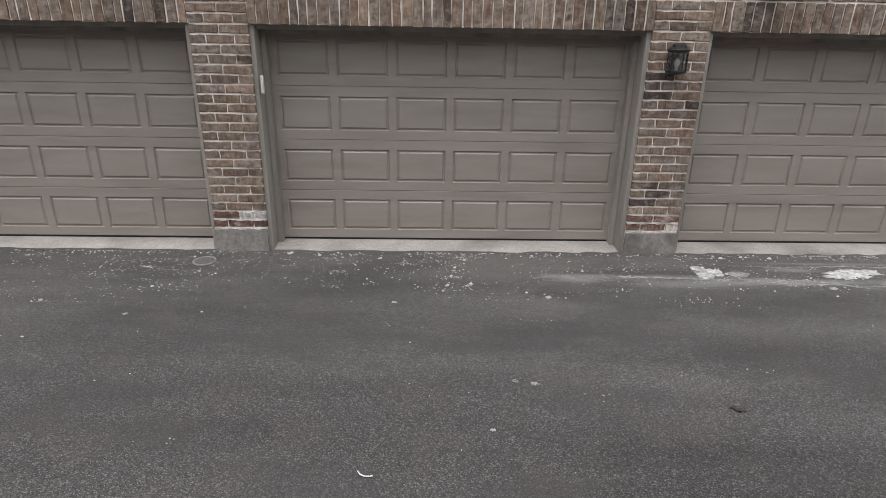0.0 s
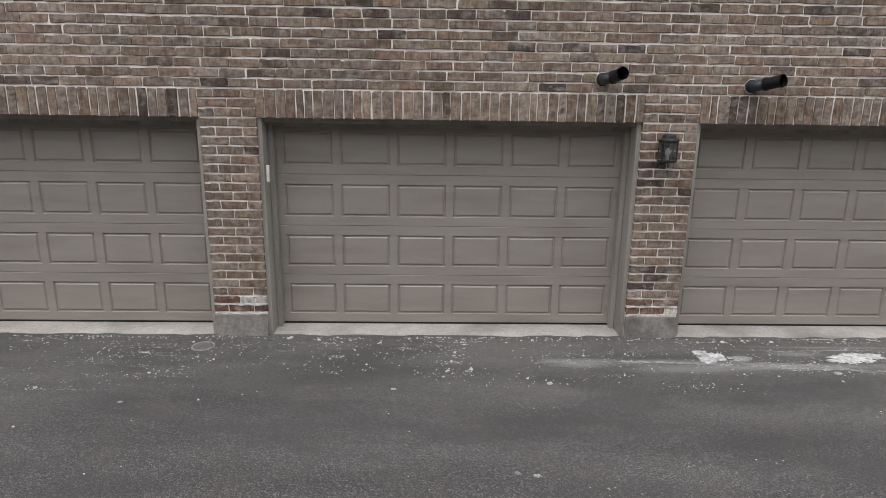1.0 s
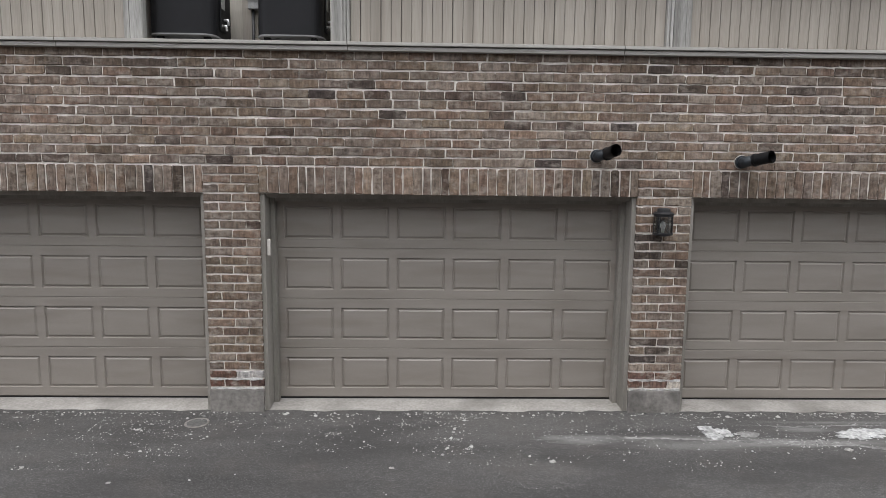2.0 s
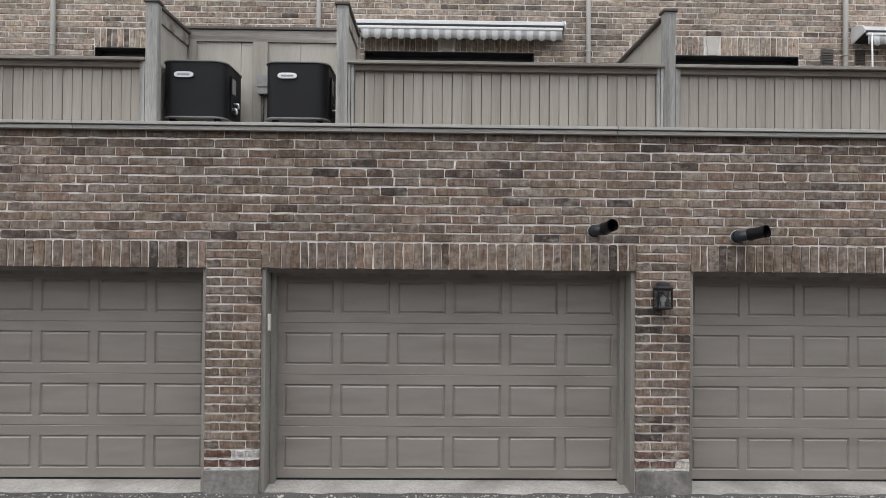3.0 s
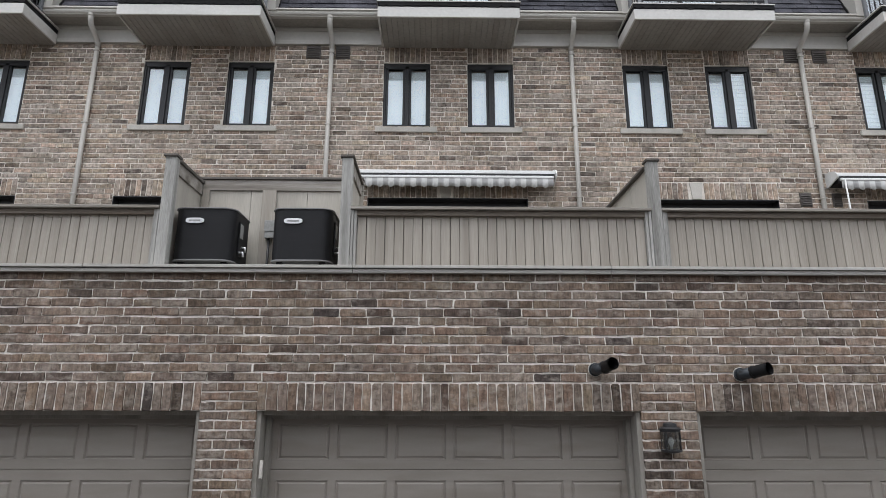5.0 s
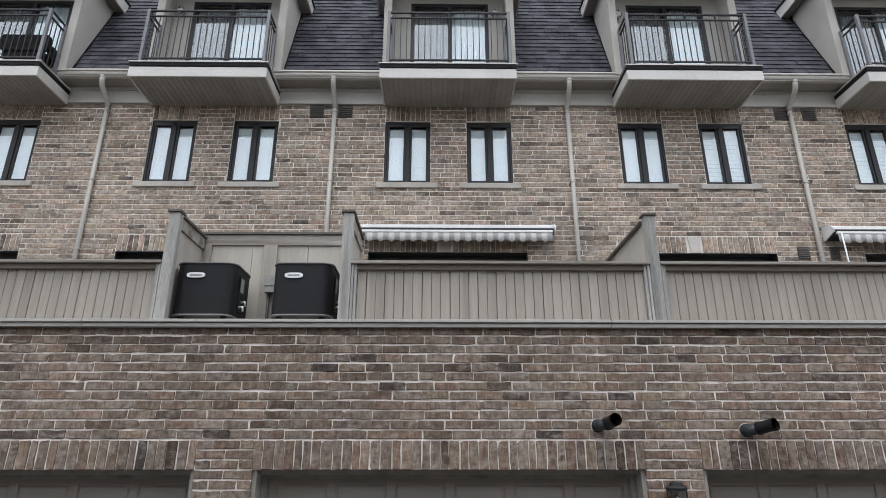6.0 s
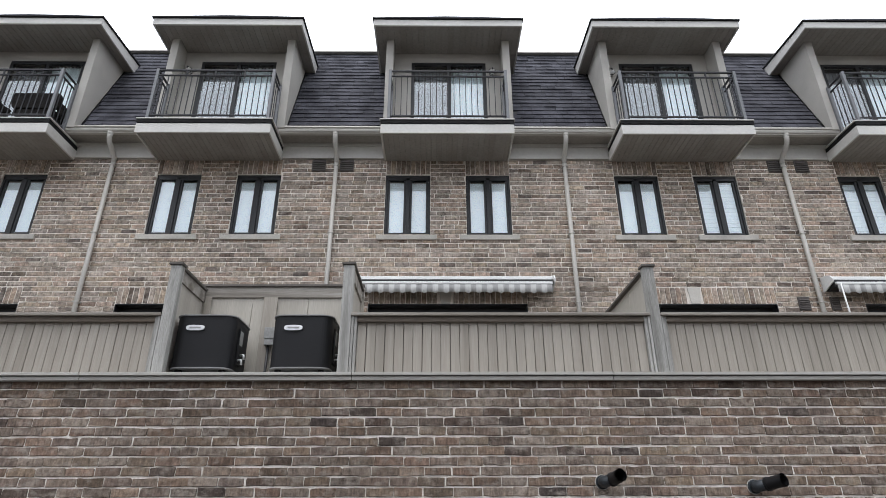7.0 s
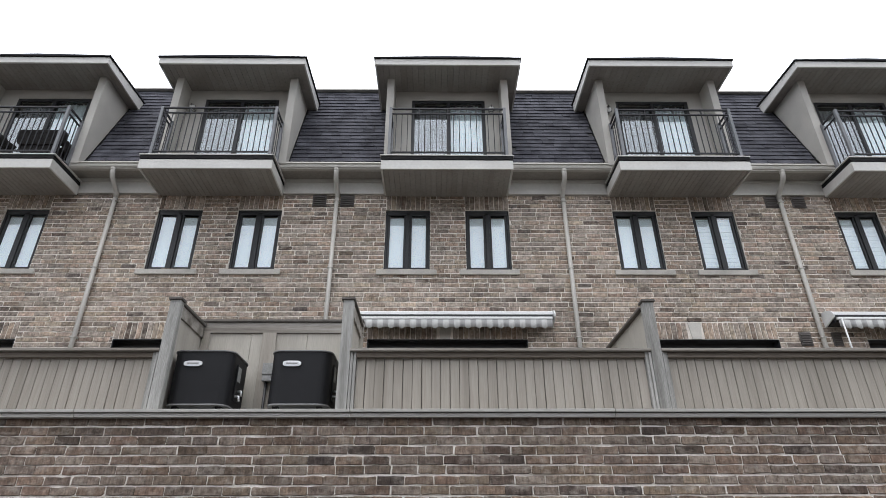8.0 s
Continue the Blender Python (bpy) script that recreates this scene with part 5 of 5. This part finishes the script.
cover = tagged(empty("service_cover", (*on_lane(-2.5, -0.18), LANE)), "small round worn metal service cover in the asphalt", "cover")
part("rim", lathe([(0.115, -0.02), (0.115, 0.006), (0.10, 0.008), (0.098, 0.002)], 28), M_FOOTING, cover)
part("lid", lathe([(0.095, -0.02), (0.095, 0.005), (0.05, 0.008), (0.004, 0.008)], 28), M_COVER, cover)


def grit(count, box_xy, sizes, seed, label, mat=M_STONE):
    """Loose chips strewn on the lane, too many to count."""
    r = random.Random(seed)
    x0, x1, y0, y1 = box_xy
    vs, fs = [], []
    heaps = [(r.uniform(x0, x1), y1 - (y1 - y0) * r.random() ** 1.4, r.uniform(0.06, 0.35)) for _ in range(24)]
    for _ in range(count):
        x = r.uniform(x0, x1)
        y = y1 - (y1 - y0) * min(r.random(), r.random())
        if r.random() < 0.6:
            hx, hy, spread = heaps[r.randrange(len(heaps))]
            x, y = min(max(r.gauss(hx, spread), x0), x1), min(max(r.gauss(hy, spread * 0.3), y0), y1)
        z = r.uniform(*sizes) * (2.2 if r.random() < 0.06 else 1)
        n, a0, sq = r.choice((4, 5, 6)), r.uniform(0, 6), r.uniform(0.5, 1)
        base = len(vs)
        for k in range(n):
            a = a0 + 2 * math.pi * k / n
            q = z * r.uniform(0.7, 1.2)
            vs.append((x + q * math.cos(a), y + q * sq * math.sin(a), 0.0))
        for k in range(n):
            vs.append((x + (vs[base + k][0] - x) * 0.6, y + (vs[base + k][1] - y) * 0.6, z * r.uniform(0.3, 0.7)))
        for k in range(n):
            m2 = (k + 1) % n
            fs.append((base + k, base + m2, base + n + m2, base + n + k))
        fs.append(tuple(base + n + k for k in range(n)))
    ob = new("grit", raw_mesh(vs, fs, mat))
    ob.location = (0, -0.08, LANE)
    return tagged(ob, label, "grit", kind="stuff")


grit(2600, (-5.2, 5.2, -1.15, -0.05), (0.002, 0.008), 1, "pale grit and salt chips strewn along the garage wall")
grit(700, (-3.4, 0.2, -0.9, -0.1), (0.003, 0.010), 5, "pale grit and salt chips strewn along the garage wall")
grit(900, (-5.2, 5.2, -0.09, 0.045), (0.004, 0.013), 9, "loose crumbs of asphalt and mortar at the foot of the wall")
for k, (x0, x1, y0, y1, c) in enumerate(((2.3, 3.1, -0.62, -0.2, 120), (3.6, 4.7, -0.6, -0.2, 130), (0.8, 1.9, -0.75, -0.35, 150), (2.2, 4.6, -0.85, -0.5, 160))):
    grit(c, (x0, x1, y0, y1), (0.002, 0.008), 60 + k, "crumbs of dried road salt on the asphalt", M_SALT)
grit(160, (-5, 5, -4.2, -1.0), (0.003, 0.008), 2, "sparse pale chips on the asphalt lane")
for n, (x, y, q) in enumerate(((-4.35, -0.95, 0.05), (-4.6, -0.2, 0.05), (-3.6, -1.1, 0.025), (-2.75, -1.35, 0.022), (-3.75, -1.75, 0.03), (-0.5, -1.1, 0.025), (0.9, -0.98, 0.04), (0.55, -2.35, 0.03), (0.42, -2.32, 0.025), (3.7, -0.75, 0.05))):
    flat_patch("chip", x, y, q * 0.75, q * 0.6, 40 + n, M_CHIP, "flat pale stone chip lying on the asphalt", "chip", 0.01, "pale chips on the lane")

leaf = bmesh.new()
spine = [(-0.05 + 0.1 * k / 8, 0.004 * math.sin(k), 0.004 + 0.010 * math.sin(k * 0.9) ** 2) for k in range(9)]
rows = []
for k, (x, y, z) in enumerate(spine):
    w = 0.018 * math.sin(math.pi * (k + 0.4) / 9)
    rows.append([leaf.verts.new(p) for p in ((x, y - w, z + 0.006), (x, y, z), (x, y + w, z + 0.007))])
for a, b in zip(rows, rows[1:]):
    for k in range(2):
        leaf.faces.new((a[k], b[k], b[k + 1], a[k + 1]))
ob = tagged(new("leaf", mesh_of(leaf, M_LEAF)), "curled dark dead leaf on the asphalt", "leaf")
ob.location, ob.rotation_euler = (*on_lane(1.84, -2.65), LANE), (0, 0, -0.5)
curl = tube([(-0.05, 0.03, 0.008), (-0.035, 0.005, 0.008), (-0.01, -0.012, 0.010), (0.02, -0.012, 0.008), (0.035, -0.008, 0.009)], 0.0035, 8)
ob = tagged(new("plastic_scrap", mesh_of(curl, M_WHITE, True)), "small curled white plastic scrap on the asphalt", "scrap")
ob.location = (*on_lane(-0.53, -3.24), LANE)
flat_patch("chip", 0.21, -2.85, 0.015, 0.012, 71, M_SALT, "flat pale stone chip lying on the asphalt", "chip", 0.01, "pale chips on the lane")

# ---- bricks, last ----
near = bond(-5.7, 5.7, SOLDIER + 0.002, PARAPET, 0.0)
lay(near, M_BRICK, wall_garage, 300, first=lambda p: abs(p[0] + p[3] / 2))
for cx in PILLARS:
    pillar = structure("wall_pillar", box(cx - PILLAR_W / 2 + 0.004, cx + PILLAR_W / 2 - 0.004, 0.0065, 0.0075, 0.30, LINTEL), M_MORTAR, "brown brick pillar between garage doors")
    x0, x1 = cx - PILLAR_W / 2 - 0.003, cx + PILLAR_W / 2 + 0.003
    rows = 25
    step = (SOLDIER - 0.305) / rows
    places = []
    for k in range(rows):
        z = 0.305 + k * step + BED / 2
        h = step - BED
        w = x1 - x0
        cutsx = [0, w / 2, w] if k % 2 else [0, w * 0.27, w * 0.75, w]
        for a, b in zip(cutsx, cutsx[1:]):
            places.append((x0 + a + (JOINT / 2 if a else 0), 0.0, z, round(b - a - (JOINT / 2 if a else 0) - (JOINT / 2 if b < w - 0.01 else 0), 3), round(h, 4)))
    lay(places[5:], M_BRICK, pillar)
    lay(places[:2] + places[3:4], M_PALE_BRICK, pillar)
    lay(places[2:3] if cx > 0 else places[4:5], M_WHITE_BRICK, pillar)
    lay(places[4:5] if cx > 0 else places[2:3], M_PALE_BRICK, pillar)
    # crumbled white mortar in the lowest joints
    r = random.Random(int(cx * 7) + 50)
    for z in (0.291, 0.388):
        top, low, m2 = [], [], 22
        for k in range(m2 + 1):
            x = x0 + 0.01 + (x1 - x0 - 0.02) * k / m2
            t = 0.5 + 0.5 * math.sin(k * 0.9 + cx)
            top.append((x, z + 0.008 + 0.012 * t + r.uniform(-0.003, 0.003)))
            low.append((x, z - 0.006 * t + r.uniform(-0.004, 0.003)))
        part("lime_joint", prism(low + top[::-1], "y", -0.006, 0.004), M_LIME, pillar, "crumbled white mortar joint")
for k in (-1, 0, 1):
    lintel = structure("wall_lintel", box(k * PITCH - HALF_OPEN + 0.004, k * PITCH + HALF_OPEN - 0.004, 0.0065, 0.0075, LINTEL + 0.002, SOLDIER), M_MORTAR, "soldier course of upright brown bricks over a garage door")
    places = []
    x, end = k * PITCH - HALF_OPEN, k * PITCH + HALF_OPEN
    n = 40
    step = (end - x) / n
    lines = [x] + [x + i * step + rng.choice((-0.012, -0.006, 0, 0, 0.006, 0.012)) for i in range(1, n)] + [end]
    for a, b in zip(lines, lines[1:]):
        gap = rng.choice((0.003, 0.005, 0.005, 0.007))
        places.append((a + gap, -0.002, LINTEL + rng.choice((0, 0, 0.003)), round(b - a - 2 * gap, 3), SOLDIER - LINTEL - 0.01))
    lay(places, M_BRICK, lintel)

holes = [(a, b, c, d + (0.33 if c > 6 else 0.30)) for a, b, c, d in HOLES]
far = bond(-9.6, 9.6, 5.0, EAVE - 0.005, HOUSE, [h if h[2] > 6 else (h[0] - 0.0, h[1] + 0.0, h[2], h[3]) for h in holes], bed=0.017)
lay(far, M_HOUSE_BRICK, wall_house, 300, first=lambda p: abs(p[0] + p[3] / 2) + 3 * abs(p[2] - 6.5))
solid = []
for _, hx in HOUSES[:]:
    for a, b, z0, z1 in ((hx - 1.09, hx - 0.255, 8.272, EAVE - 0.008), (hx + 0.41, hx + 1.235, 8.272, EAVE - 0.008), (hx - 1.305, hx + 1.424, 5.705, 5.995)):
        n = round((b - a) / 0.092)
        step = (b - a) / n
        for i in range(n):
            x = a + i * step + 0.007
            if z0 > 6 or abs(x + step / 2 - hx - 0.02) > 0.13:
                solid.append((x, HOUSE - 0.003, z0, round(step - 0.014, 3), z1 - z0))
lay(solid, M_HOUSE_BRICK, wall_house, 0)
